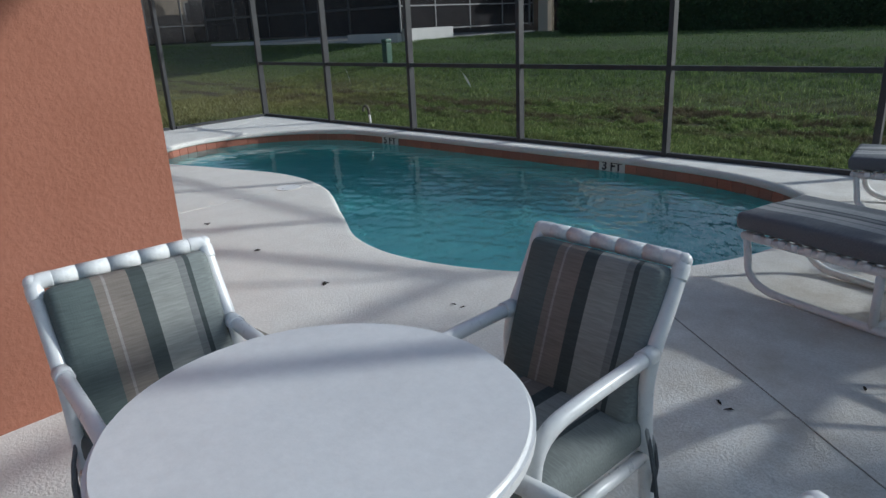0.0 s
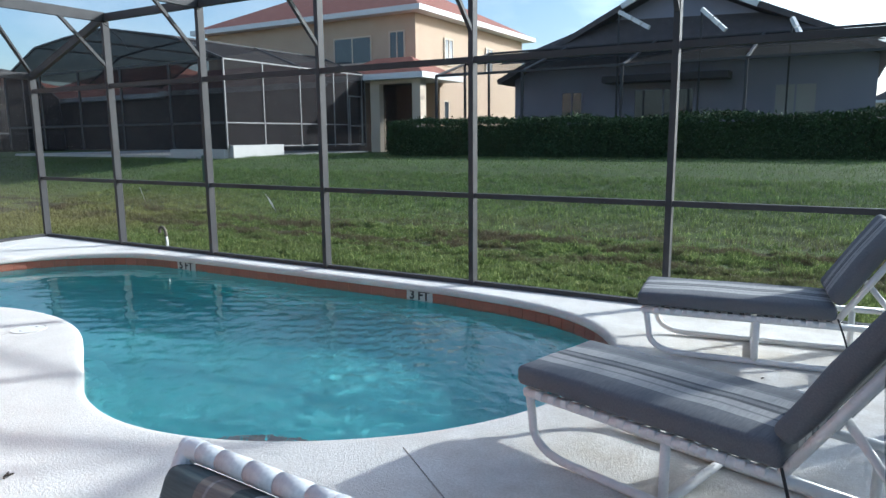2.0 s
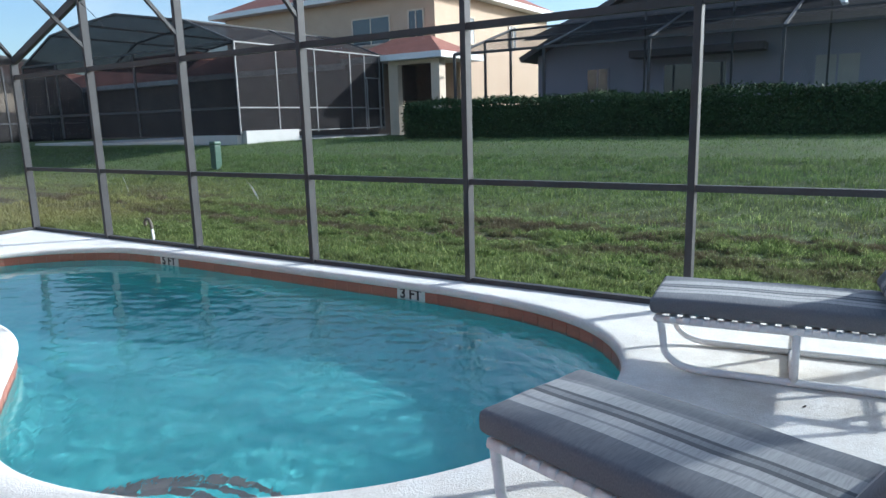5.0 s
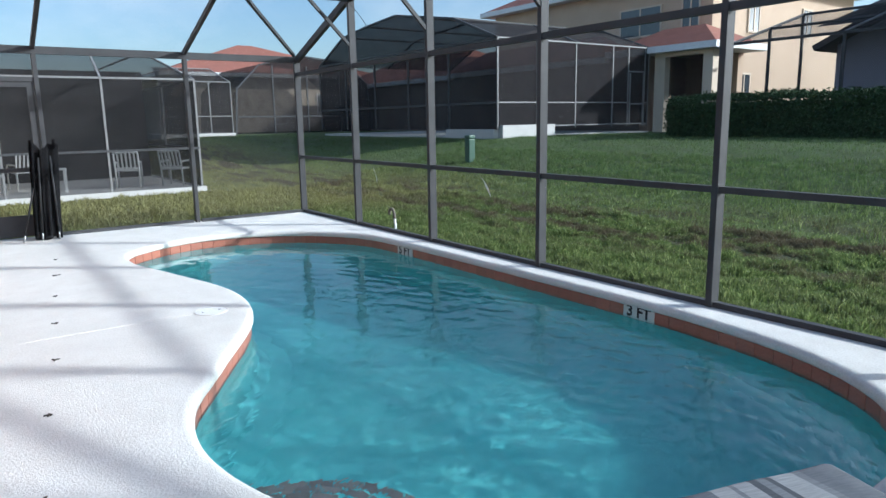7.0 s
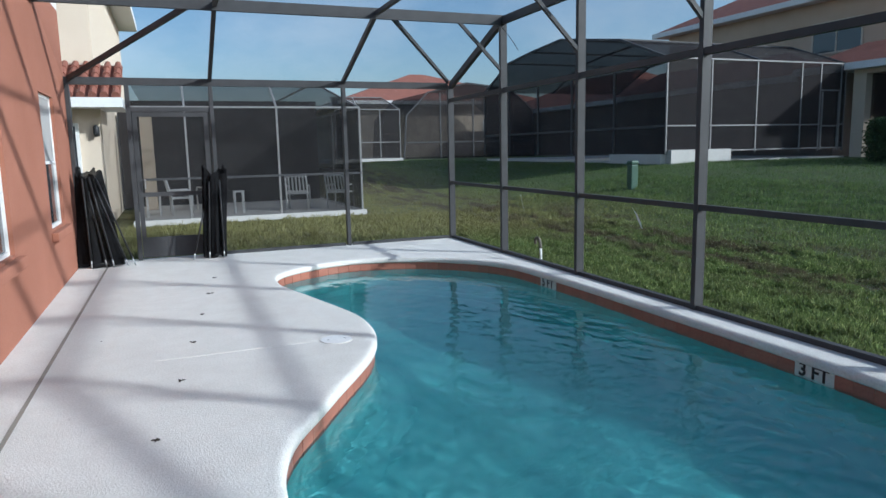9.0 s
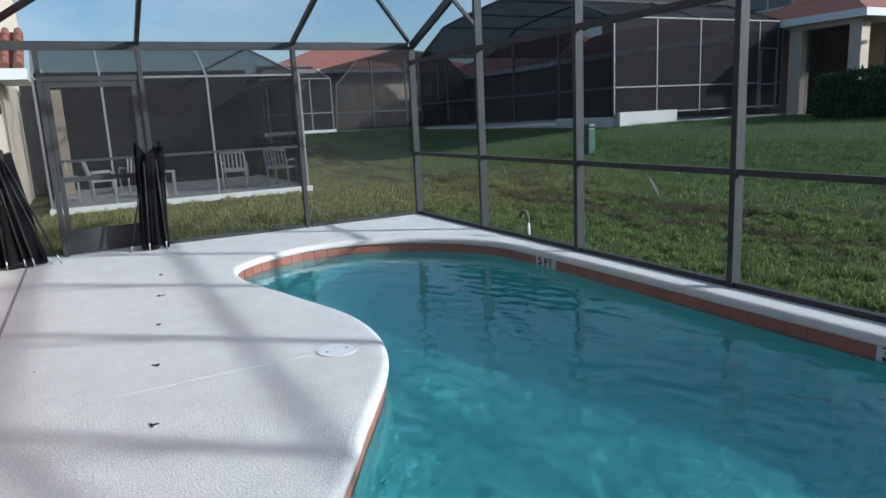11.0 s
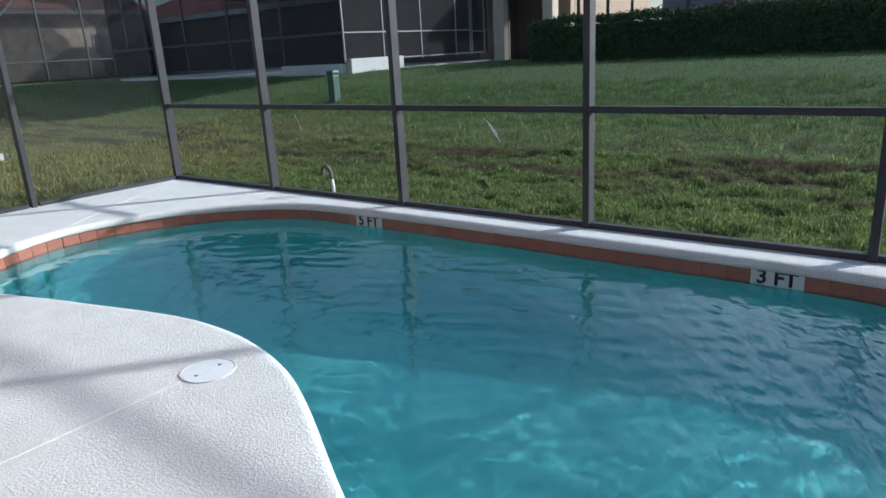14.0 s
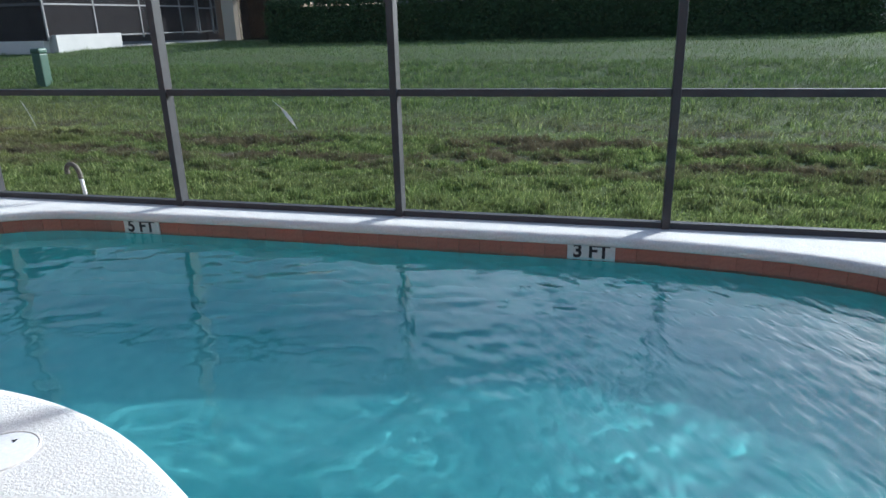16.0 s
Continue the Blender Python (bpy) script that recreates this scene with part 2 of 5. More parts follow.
M_LEAFBIT = surface("dead_leaf", (0.03, 0.022, 0.015), (0.06, 0.045, 0.03), 20, 90, 0.9)
# near-black tone standing for the shade inside the neighbour's cage
M_SHADEDARK = surface("painted_interior_shade", (0.03, 0.028, 0.028), (0.05, 0.045, 0.045), 2, 30, 0.9)
M_BARK = surface("bark", (0.09, 0.065, 0.045), (0.15, 0.11, 0.08), 3, 30, 0.9, relief=0.6, depth=0.02)
M_HOSE = surface("green_hose", (0.03, 0.10, 0.06), (0.05, 0.14, 0.085), 6, 60, 0.5)

# pool plaster
M_PLASTER, nt, p, co = blank("pool_plaster")
w = noise_tex(nt, co, 1.1, 5, 0.65)
g = noise_tex(nt, co, 9, 4, 0.7)
col = ramp(nt, w, [(0.3, (0.145, 0.53, 0.53)), (0.7, (0.215, 0.66, 0.62))])
col = mix(nt, 0.4, col, ramp(nt, g, [(0.3, (0.125, 0.48, 0.50)), (0.7, (0.27, 0.72, 0.67))]))
nt.links.new(col, p.inputs["Base Color"])
p.inputs["Roughness"].default_value = 0.9
bump(nt, p, g, 0.3, 0.01)

# water
M_WATER, nt, p, co = blank("pool_water")
p.inputs["Base Color"].default_value = (0.83, 0.955, 1.0, 1)
p.inputs["Roughness"].default_value = 0.0
p.inputs["IOR"].default_value = 1.33
p.inputs["Transmission Weight"].default_value = 1.0
warp = nt.nodes.new("ShaderNodeMapping")
warp.vector_type = "TEXTURE"
warp.inputs["Rotation"].default_value = (0, 0, radians(28))
warp.inputs["Scale"].default_value = (0.42, 1.15, 1.0)
nt.links.new(co, warp.inputs[0])
where = nt.nodes.new("ShaderNodeSeparateXYZ")
nt.links.new(co, where.inputs[0])
breeze = nt.nodes.new("ShaderNodeMapRange")
breeze.interpolation_type = "SMOOTHSTEP"
nt.links.new(where.outputs[0], breeze.inputs[0])
breeze.inputs[1].default_value, breeze.inputs[2].default_value, breeze.inputs[3].default_value, breeze.inputs[4].default_value = -5.6, -3.2, 0.1, 1.0
wavelets = mix(nt, 1.0, noise_tex(nt, warp.outputs[0], 6.5, 2, 0.55), breeze.outputs[0], "MULTIPLY")
bump(nt, p, wavelets, 0.42, 0.022)

# lawn: green with wide brownish worn patches
def lawn(name, blade):
    m, nt, p, co = blank(name)
    wide = noise_tex(nt, co, 0.33, 4, 0.6)
    along = nt.nodes.new("ShaderNodeMapping")
    along.inputs["Scale"].default_value = (0.35, 1.6, 1.0)
    nt.links.new(co, along.inputs[0])
    mid = noise_tex(nt, along.outputs[0], 1.5, 5, 0.7)
    fine = noise_tex(nt, co, 30, 3, 0.7)
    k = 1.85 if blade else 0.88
    col = ramp(nt, wide, [(0.3, (0.074 * k, 0.110 * k, 0.031 * k)), (0.5, (0.097 * k, 0.146 * k, 0.040 * k)), (0.75, (0.125 * k, 0.170 * k, 0.056 * k))])
    col = mix(nt, 0.5, col, ramp(nt, fine, [(0.3, (0.06 * k, 0.085 * k, 0.02 * k)), (0.7, (0.205 * k, 0.228 * k, 0.095 * k))]))
    if blade:
        isl = nt.nodes.new("ShaderNodeNewGeometry").outputs["Random Per Island"]
        col = mix(nt, 1.0, col, ramp(nt, isl, [(0, (0.32, 0.36, 0.32)), (0.7, (0.9, 0.92, 0.88)), (0.9, (1.25, 1.2, 1.2)), (1, (2.3, 2.05, 2.3))]), "MULTIPLY")
    dead = ramp(nt, mid, [(0.45, (0, 0, 0)), (0.57, (0.9, 0.9, 0.9))])
    sep = nt.nodes.new("ShaderNodeSeparateXYZ")
    nt.links.new(co, sep.inputs[0])
    swale = nt.nodes.new("ShaderNodeMapRange")
    swale.interpolation_type = "SMOOTHSTEP"
    dy = nt.nodes.new("ShaderNodeMath")
    dy.operation = "SUBTRACT"
    dy.inputs[1].default_value = 9.9
    nt.links.new(sep.outputs[1], dy.inputs[0])
    ab = nt.nodes.new("ShaderNodeMath")
    ab.operation = "ABSOLUTE"
    nt.links.new(dy.outputs[0], ab.inputs[0])
    nt.links.new(ab.outputs[0], swale.inputs[0])
    swale.inputs[1].default_value, swale.inputs[2].default_value = 0.3, 2.0
    swale.inputs[3].default_value, swale.inputs[4].default_value = 1.0, 0.22
    dry = nt.nodes.new("ShaderNodeMapRange")
    dry.interpolation_type = "SMOOTHSTEP"
    nt.links.new(sep.outputs[0], dry.inputs[0])
    dry.inputs[1].default_value, dry.inputs[2].default_value, dry.inputs[3].default_value, dry.inputs[4].default_value = -13.0, -9.5, 0.75, 0.0
    far = nt.nodes.new("ShaderNodeMapRange")
    nt.links.new(sep.outputs[1], far.inputs[0])
    far.inputs[1].default_value, far.inputs[2].default_value, far.inputs[3].default_value, far.inputs[4].default_value = 9.5, 13.0, 1.0, 0.0
    lush = nt.nodes.new("ShaderNodeMapRange")
    lush.interpolation_type = "SMOOTHSTEP"
    nt.links.new(sep.outputs[1], lush.inputs[0])
    lush.inputs[1].default_value, lush.inputs[2].default_value, lush.inputs[3].default_value, lush.inputs[4].default_value = 10.6, 13.5, 0.0, 0.6
    col = mix(nt, lush.outputs[0], col, (0.038 * k, 0.074 * k, 0.022 * k))
    dryness = mix(nt, 1.0, dry.outputs[0], far.outputs[0], "MULTIPLY")
    col = mix(nt, dryness, col, (0.15 * k, 0.135 * k, 0.055 * k))
    f = mix(nt, 1.0, dead, swale.outputs[0], "MULTIPLY")
    col = mix(nt, f, col, (0.07 * k, 0.055 * k, 0.036 * k))
    nt.links.new(col, p.inputs["Base Color"])
    p.inputs["Roughness"].default_value = 0.75 if blade else 0.95
    p.inputs["Specular IOR Level"].default_value = 0.3
    if blade:
        t = nt.nodes.new("ShaderNodeBsdfTranslucent")
        nt.links.new(col, t.inputs[0])
        ms = nt.nodes.new("ShaderNodeMixShader")
        ms.inputs[0].default_value = 0.4
        nt.links.new(p.outputs[0], ms.inputs[1])
        nt.links.new(t.outputs[0], ms.inputs[2])
        nt.links.new(ms.outputs[0], nt.nodes["Material Output"].inputs[0])
    else:
        bump(nt, p, fine, 0.8, 0.05)
    return m


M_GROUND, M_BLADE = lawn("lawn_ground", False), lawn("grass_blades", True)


def foliage(name, c1, c2):
    m, nt, p, co = blank(name)
    isl = nt.nodes.new("ShaderNodeNewGeometry").outputs["Random Per Island"]
    col = ramp(nt, isl, [(0, c1), (1, c2)])
    col = mix(nt, 0.4, col, ramp(nt, noise_tex(nt, co, 1.2, 3), [(0.3, c1), (0.7, c2)]))
    nt.links.new(col, p.inputs["Base Color"])
    p.inputs["Roughness"].default_value = 0.75
    p.inputs["Specular IOR Level"].default_value = 0.25
    return m


M_HEDGE = foliage("hedge_leaves", (0.02, 0.045, 0.013), (0.045, 0.085, 0.025))
M_TREELEAF = foliage("tree_leaves", (0.03, 0.06, 0.02), (0.07, 0.11, 0.035))


# ---- mesh helpers ----
def part(name, bm, material, parent=None, label="", smooth=False, keep=False):
    me = bpy.data.meshes.new(name)
    if not keep:
        bmesh.ops.recalc_face_normals(bm, faces=bm.faces)
    if smooth:
        for f in bm.faces:
            f.smooth = len(f.verts) < 5
    bm.to_mesh(me)
    bm.free()
    me.materials.append(material)
    ob = new(name, me)
    if parent is not None:
        ob.parent = parent
    return tagged(ob, label) if label else ob


def shared(name, me, parent, m):
    ob = new(name, me)
    ob.parent = parent
    ob.matrix_basis = m
    return ob


def thing(name, label, category, m=None, group="", kind=""):
    e = new(name)
    e.empty_display_size = 0.1
    if m is not None:
        e.matrix_basis = m
    return tagged(e, label, category, group, kind)


def box(bm, x0, x1, y0, y1, z0, z1, bevel=0.0, seg=2):
    r = bmesh.ops.create_cube(bm, size=1)
    vs = r["verts"]
    bmesh.ops.scale(bm, vec=(x1 - x0, y1 - y0, z1 - z0), verts=vs)
    bmesh.ops.translate(bm, vec=((x0 + x1) / 2, (y0 + y1) / 2, (z0 + z1) / 2), verts=vs)
    if bevel:
        es = list({e for v in vs for e in v.link_edges})
        bmesh.ops.bevel(bm, geom=es, offset=bevel, segments=seg, affect="EDGES", profile=0.5)
    return bm


def boxes(*bs, bevel=0.0):
    bm = bmesh.new()
    for b in bs:
        box(bm, *b, bevel=bevel)
    return bm


def bar(bm, a, b, w, h, up=(0, 0, 1)):
    """A rectangular bar from a to b, w wide and h high."""
    a, b = Vector(a), Vector(b)
    d = (b - a).normalized()
    u = Vector(up)
    if abs(d.dot(u)) > 0.97:
        u = Vector((0, 1, 0))
    s = d.cross(u).normalized()
    u = s.cross(d).normalized()
    vs = []
    for q in (a, b):
        for i, j in ((-1, -1), (1, -1), (1, 1), (-1, 1)):
            vs.append(bm.verts.new(q + s * (i * w / 2) + u * (j * h / 2)))
    for i in range(4):
        j = (i + 1) % 4
        bm.faces.new((vs[i], vs[j], vs[j + 4], vs[i + 4]))
    bm.faces.new(vs[0:4])
    bm.faces.new(vs[4:8])
    return bm


def tube(bm, pts, r, n=10, soft=0):
    """A round tube along a polyline; soft: rounds of corner cutting."""
    pts = [Vector(q) for q in pts]
    for _ in range(soft):
        out = [pts[0]]
        for a, b in zip(pts, pts[1:]):
            out += [a.lerp(b, 0.25), a.lerp(b, 0.75)]
        pts = out + [pts[-1]]
    rings = []
    last = None
    for i, q in enumerate(pts):
        d = (pts[min(i + 1, len(pts) - 1)] - pts[max(i - 1, 0)]).normalized()
        if last is None:
            u = Vector((0, 0, 1)) if abs(d.z) < 0.9 else Vector((1, 0, 0))
        else:
            u = last
        s = d.cross(u).normalized()
        u = s.cross(d).normalized()
        last = u
        rr = r[i] if isinstance(r, (list, tuple)) else r
        rings.append([bm.verts.new(q + s * (rr * math.cos(k * 2 * math.pi / n)) + u * (rr * math.sin(k * 2 * math.pi / n))) for k in range(n)])
    for a, b in zip(rings, rings[1:]):
        for k in range(n):
            bm.faces.new((a[k], a[(k + 1) % n], b[(k + 1) % n], b[k]))
    bm.faces.new(rings[0])
    bm.faces.new(rings[-1])
    return bm


def disc(bm, x, y, z0, z1, r, n=32, bevel=0.0):
    r_ = bmesh.ops.create_cone(bm, cap_ends=True, segments=n, radius1=r, radius2=r, depth=z1 - z0)
    bmesh.ops.translate(bm, vec=(x, y, (z0 + z1) / 2), verts=r_["verts"])
    if bevel:
        es = [e for e in {e for v in r_["verts"] for e in v.link_edges} if abs(e.verts[0].co.z - e.verts[1].co.z) < 1e-6]
        bmesh.ops.bevel(bm, geom=es, offset=bevel, segments=3, affect="EDGES")
    return bm


def words(name, text, size, m, parent, material, label=""):
    cu = bpy.data.curves.new(name, "FONT")
    cu.offset = size * 0.03
    cu.body, cu.size, cu.align_x, cu.align_y, cu.extrude = text, size, "CENTER", "CENTER", 0.0008
    tmp = new(name, cu)
    dg = bpy.context.evaluated_depsgraph_get()
    me = bpy.data.meshes.new_from_object(tmp.evaluated_get(dg))
    bpy.data.objects.remove(tmp)
    me.materials.clear()
    me.materials.append(material)
    ob = shared(name, me, parent, m)
    return tagged(ob, label) if label else ob


# ---- pool outline ----
KNOTS = [(-3.15, 2.985), (-2.42, 3.215), (-1.73, 3.78), (-1.35, 4.57), (-1.38, 5.6), (-1.99, 6.32), (-3.2, 6.62), (-5.2, 6.65), (-7.2, 6.64), (-8.37, 6.5),
         (-9.24, 5.77), (-9.5, 4.75), (-9.0, 3.85), (-8.3, 3.67), (-7.35, 3.895), (-6.3, 4.12), (-5.405, 3.982), (-4.44, 3.43), (-3.805, 3.07)]


def closed_curve(knots, per):
    out, n = [], len(knots)
    for i in range(n):
        a, b, c, d = (Vector(knots[(i + k) % n]) for k in (-1, 0, 1, 2))
        for s in range(per):
            t = s / per
            out.append(0.5 * (2 * b + (c - a) * t + (2 * a - 5 * b + 4 * c - d) * t * t + (3 * b - a - 3 * c + d) * t ** 3))
    # even spacing
    total = [0.0]
    for a, b in zip(out, out[1:] + out[:1]):
        total.append(total[-1] + (b - a).length)
    m = 216
    even, k = [], 0
    for i in range(m):
        s = total[-1] * i / m
        while total[k + 1] < s:
            k += 1
        f = (s - total[k]) / (total[k + 1] - total[k])
        even.append(out[k].lerp(out[(k + 1) % len(out)], f))
    return even, total[-1]


RIM, RIM_LENGTH = closed_curve(KNOTS, 14)
RIM_N = []
for i in range(len(RIM)):
    d = (RIM[(i + 1) % len(RIM)] - RIM[i - 1]).normalized()
    RIM_N.append(Vector((d.y, -d.x)))       # points out of the pool


def rim_ring(bm, off, z):
    return [bm.verts.new((q.x + n.x * off, q.y + n.y * off, z(q.x, q.y) if callable(z) else z)) for q, n in zip(RIM, RIM_N)]


def bridge(bm, a, b):
    n = len(a)
    for i in range(n):
        bm.faces.new((a[i], a[(i + 1) % n], b[(i + 1) % n], b[i]))


def pool_floor(x, y):
    return -0.88 - 0.60 * max(0, min(1, (-3.6 - x) / 4.2))


# ---- deck, pool ----
DX0, DX1, DY0, DY1 = -11.1, 0.78, -4.2, 7.02
bm = bmesh.new()
inner = rim_ring(bm, 0.2, 0.0)
corner = [bm.verts.new((x, y, 0)) for x, y in ((DX0, DY0), (DX1, DY0), (DX1, DY1), (DX0, DY1))]
edges = [bm.edges.new((r[i], r[(i + 1) % len(r)])) for r in (inner, corner) for i in range(len(r))]
bmesh.ops.triangle_fill(bm, edges=edges, use_beauty=True)
low = [bm.verts.new((v.co.x, v.co.y, -0.16)) for v in corner]
for i in range(4):
    bm.faces.new((corner[i], corner[(i + 1) % 4], low[(i + 1) % 4], low[i]))
floor = part("pavement", bm, M_DECK)
tagged(floor, "off-white textured acrylic pool deck with faint stains", "pool deck", kind="structure")

pool = thing("swimming_pool", "kidney-shaped pool with turquoise plaster and terracotta waterline tiles", "pool")
bm = bmesh.new()
rings = [rim_ring(bm, o, z) for o, z in ((0.2, 0.0), (0.06, 0.0), (0.042, -0.0015), (0.026, -0.006), (0.013, -0.013), (0.004, -0.023), (0.0, -0.035), (0.001, -0.058), (0.004, -0.067), (0.011, -0.073), (0.035, -0.074))]
for a, b in zip(rings, rings[1:]):
    bridge(bm, a, b)
part("coping", bm, M_DECK, pool, "rounded pale coping", True)
bm = bmesh.new()
rings = [rim_ring(bm, 0.032, -0.05), rim_ring(bm, 0.032, -0.235), rim_ring(bm, 0.032, -0.245)]
for a, b in zip(rings, rings[1:]):
    bridge(bm, a, b)
part("tile_bed", bm, M_GROUT, pool)
bm = bmesh.new()
rings = [rim_ring(bm, 0.03, -0.23)]
for o, h in ((0.025, 0.15), (0.015, 0.5), (-0.01, 0.8), (-0.1, 0.93), (-0.28, 1.0)):
    rings.append(rim_ring(bm, o, lambda x, y, h=h: -0.2 + (pool_floor(x, y) + 0.2) * h))
for a, b in zip(rings, rings[1:]):
    bridge(bm, a, b)
es = [bm.edges.get((rings[-1][i], rings[-1][(i + 1) % len(RIM)])) for i in range(len(RIM))]
bmesh.ops.triangle_fill(bm, edges=es, use_beauty=True)
basin = part("basin", bm, M_PLASTER, pool, "turquoise plaster basin")

WATER_Z = -0.164
STEP = 0.022
wx, wy = np.arange(-9.85, -1.0, STEP), np.arange(2.7, 6.85, STEP)
gx, gy = np.meshgrid(wx, wy, indexing="ij")


def ripple(x, y):
    """Small crossing wavelets, stronger towards the shallow end."""
    v = 0.0
    rg = np.random.default_rng(4)
    for wl, amp in ((0.6, 0.0012), (0.32, 0.0013), (0.20, 0.00115), (0.13, 0.00085), (0.09, 0.00045)):
        for _ in range(5):
            th = rg.normal(2.4, 0.75)
            ph = rg.uniform(0, 6.28)
            q = 2 * math.pi / (wl * rg.uniform(0.8, 1.25))
            bend = 0.5 * np.sin(x * rg.uniform(0.6, 1.3) + y * rg.uniform(0.6, 1.3) + ph)
            v = v + amp * 0.45 * np.sin(q * (x * math.cos(th) + y * math.sin(th)) + ph + 2.2 * bend)
    calm = 0.38 + 0.62 / (1 + np.exp(-(x + 5.2) * 1.1))
    return v * calm


gz = ripple(gx, gy)
nx, ny = gx.shape
V = np.stack([gx, gy, gz], -1).reshape(-1, 3)
k = (np.arange(nx - 1)[:, None] * ny + np.arange(ny - 1)[None, :]).reshape(-1)
# keep what lies inside the basin wall
rim = np.array([(q.x + n.x * 0.2, q.y + n.y * 0.2) for q, n in zip(RIM, RIM_N)])
cxs, cys = V[k, 0] + STEP / 2, V[k, 1] + STEP / 2
inside = np.zeros(len(k), bool)
for (x0, y0), (x1, y1) in zip(rim, np.roll(rim, -1, 0)):
    cross = ((y0 > cys) != (y1 > cys)) & (cxs < (x1 - x0) * (cys - y0) / (y1 - y0 + 1e-12) + x0)
    inside ^= cross
k = k[inside]
me = bpy.data.meshes.new("water")
me.from_pydata(V.tolist(), [], np.stack([k, k + ny, k + ny + 1, k + 1], 1).tolist())
me.materials.append(M_WATER)
for f in me.polygons:
    f.use_smooth = True
water = new("water", me)
water.location.z = WATER_Z
water.cycles.is_caustics_caster = True
basin.cycles.is_caustics_receiver = True
sun.data.cycles.is_caustics_light = True
tagged(water, "clear rippled turquoise pool water", "water", kind="structure")

# entry steps in the pool, with brick-tile edges
SX, SY = -2.72, 3.12
bm = bmesh.new()
for r, z0, z1 in ((0.42, -0.9, -0.36), (0.62, -0.9, -0.53), (0.82, -0.9, -0.70)):
    disc(bm, SX, SY, z0, z1, r, 40)
steps = part("steps", bm, M_PLASTER, pool, "curved plaster entry steps")
steps.cycles.is_caustics_receiver = True
proto = bmesh.new()
box(proto, -0.064, 0.064, -0.055, 0.002, -0.03, 0.004, bevel=0.003, seg=1)
me_step = bpy.data.meshes.new("edge_tile")
proto.to_mesh(me_step)
proto.free()
me_step.materials.append(M_BRICK)
for r, z in ((0.42, -0.36), (0.62, -0.53), (0.82, -0.70)):
    n = int(math.pi * r / 0.136)
    for i in range(n):
        a = math.pi * (i + 0.5) / n
        shared("edge_tile", me_step, pool, Matrix.Translation((SX + r * math.cos(a), SY + r * math.sin(a), z)) @ Matrix.Rotation(a - math.pi / 2, 4, "Z"))

# deck joints
def joint(a, b, w=0.012, material=M_JOINT, label="narrow dark joint in the deck"):
    bm = bmesh.new()
    bar(bm, (*a, 0.0005), (*b, 0.0005), w, 0.004)
    return tagged(part("trim", bm, material), label, "joint", kind="structure")


joint((-10.95, 1.705), (-2.55, 1.66), 0.026)
joint((-1.8, 3.44), (0.7, 1.56), 0.005)
joint((-5.67, 2.4), (-5.68, 3.59), 0.005, M_PALEJOINT, "narrow pale groove in the deck")
joint((-9.6, 4.9), (-11.0, 6.9), 0.007, M_PALEJOINT, "narrow pale groove in the deck")

# ---- ground ----
def smooth(t):
    t = max(0.0, min(1.0, t))
    return t * t * (3 - 2 * t)


def ground_z(x, y):
    rise = max(smooth((y - 8.6) / 9.6), smooth((-x - 19) / 14) * smooth((y - 5) / 6))
    fall = smooth((y - 6.9) / 2.5) * (1 - smooth((y - 9.5) / 4)) * 0.05
    return -0.07 + 0.97 * rise - fall


xs = [-3000, -800, -250, -110] + list(np.arange(-70, -12, 2.0)) + [DX0] + list(np.arange(-10, 0, 1.0)) + [DX1] + list(np.arange(2, 40, 2.0)) + [70, 200, 800, 3000]
ys = [-3000, -600, -150, -40, -15, DY0, 0.0, 4.0, DY1] + list(np.arange(8, 30, 1.0)) + [34, 40, 60, 110, 300, 900, 3000]
bm = bmesh.new()
grid = [[bm.verts.new((float(x), float(y), ground_z(x, y))) for y in ys] for x in xs]
for i in range(len(xs) - 1):
    for j in range(len(ys) - 1):
        if DX0 <= xs[i] and xs[i + 1] <= DX1 and DY0 <= ys[j] and ys[j + 1] <= DY1:
            continue
        bm.faces.new((grid[i][j], grid[i + 1][j], grid[i + 1][j + 1], grid[i][j + 1]))
ground = part("ground", bm, M_GROUND, smooth=True)
tagged(ground, "sloping mown lawn with worn brownish patches", "lawn", kind="structure")


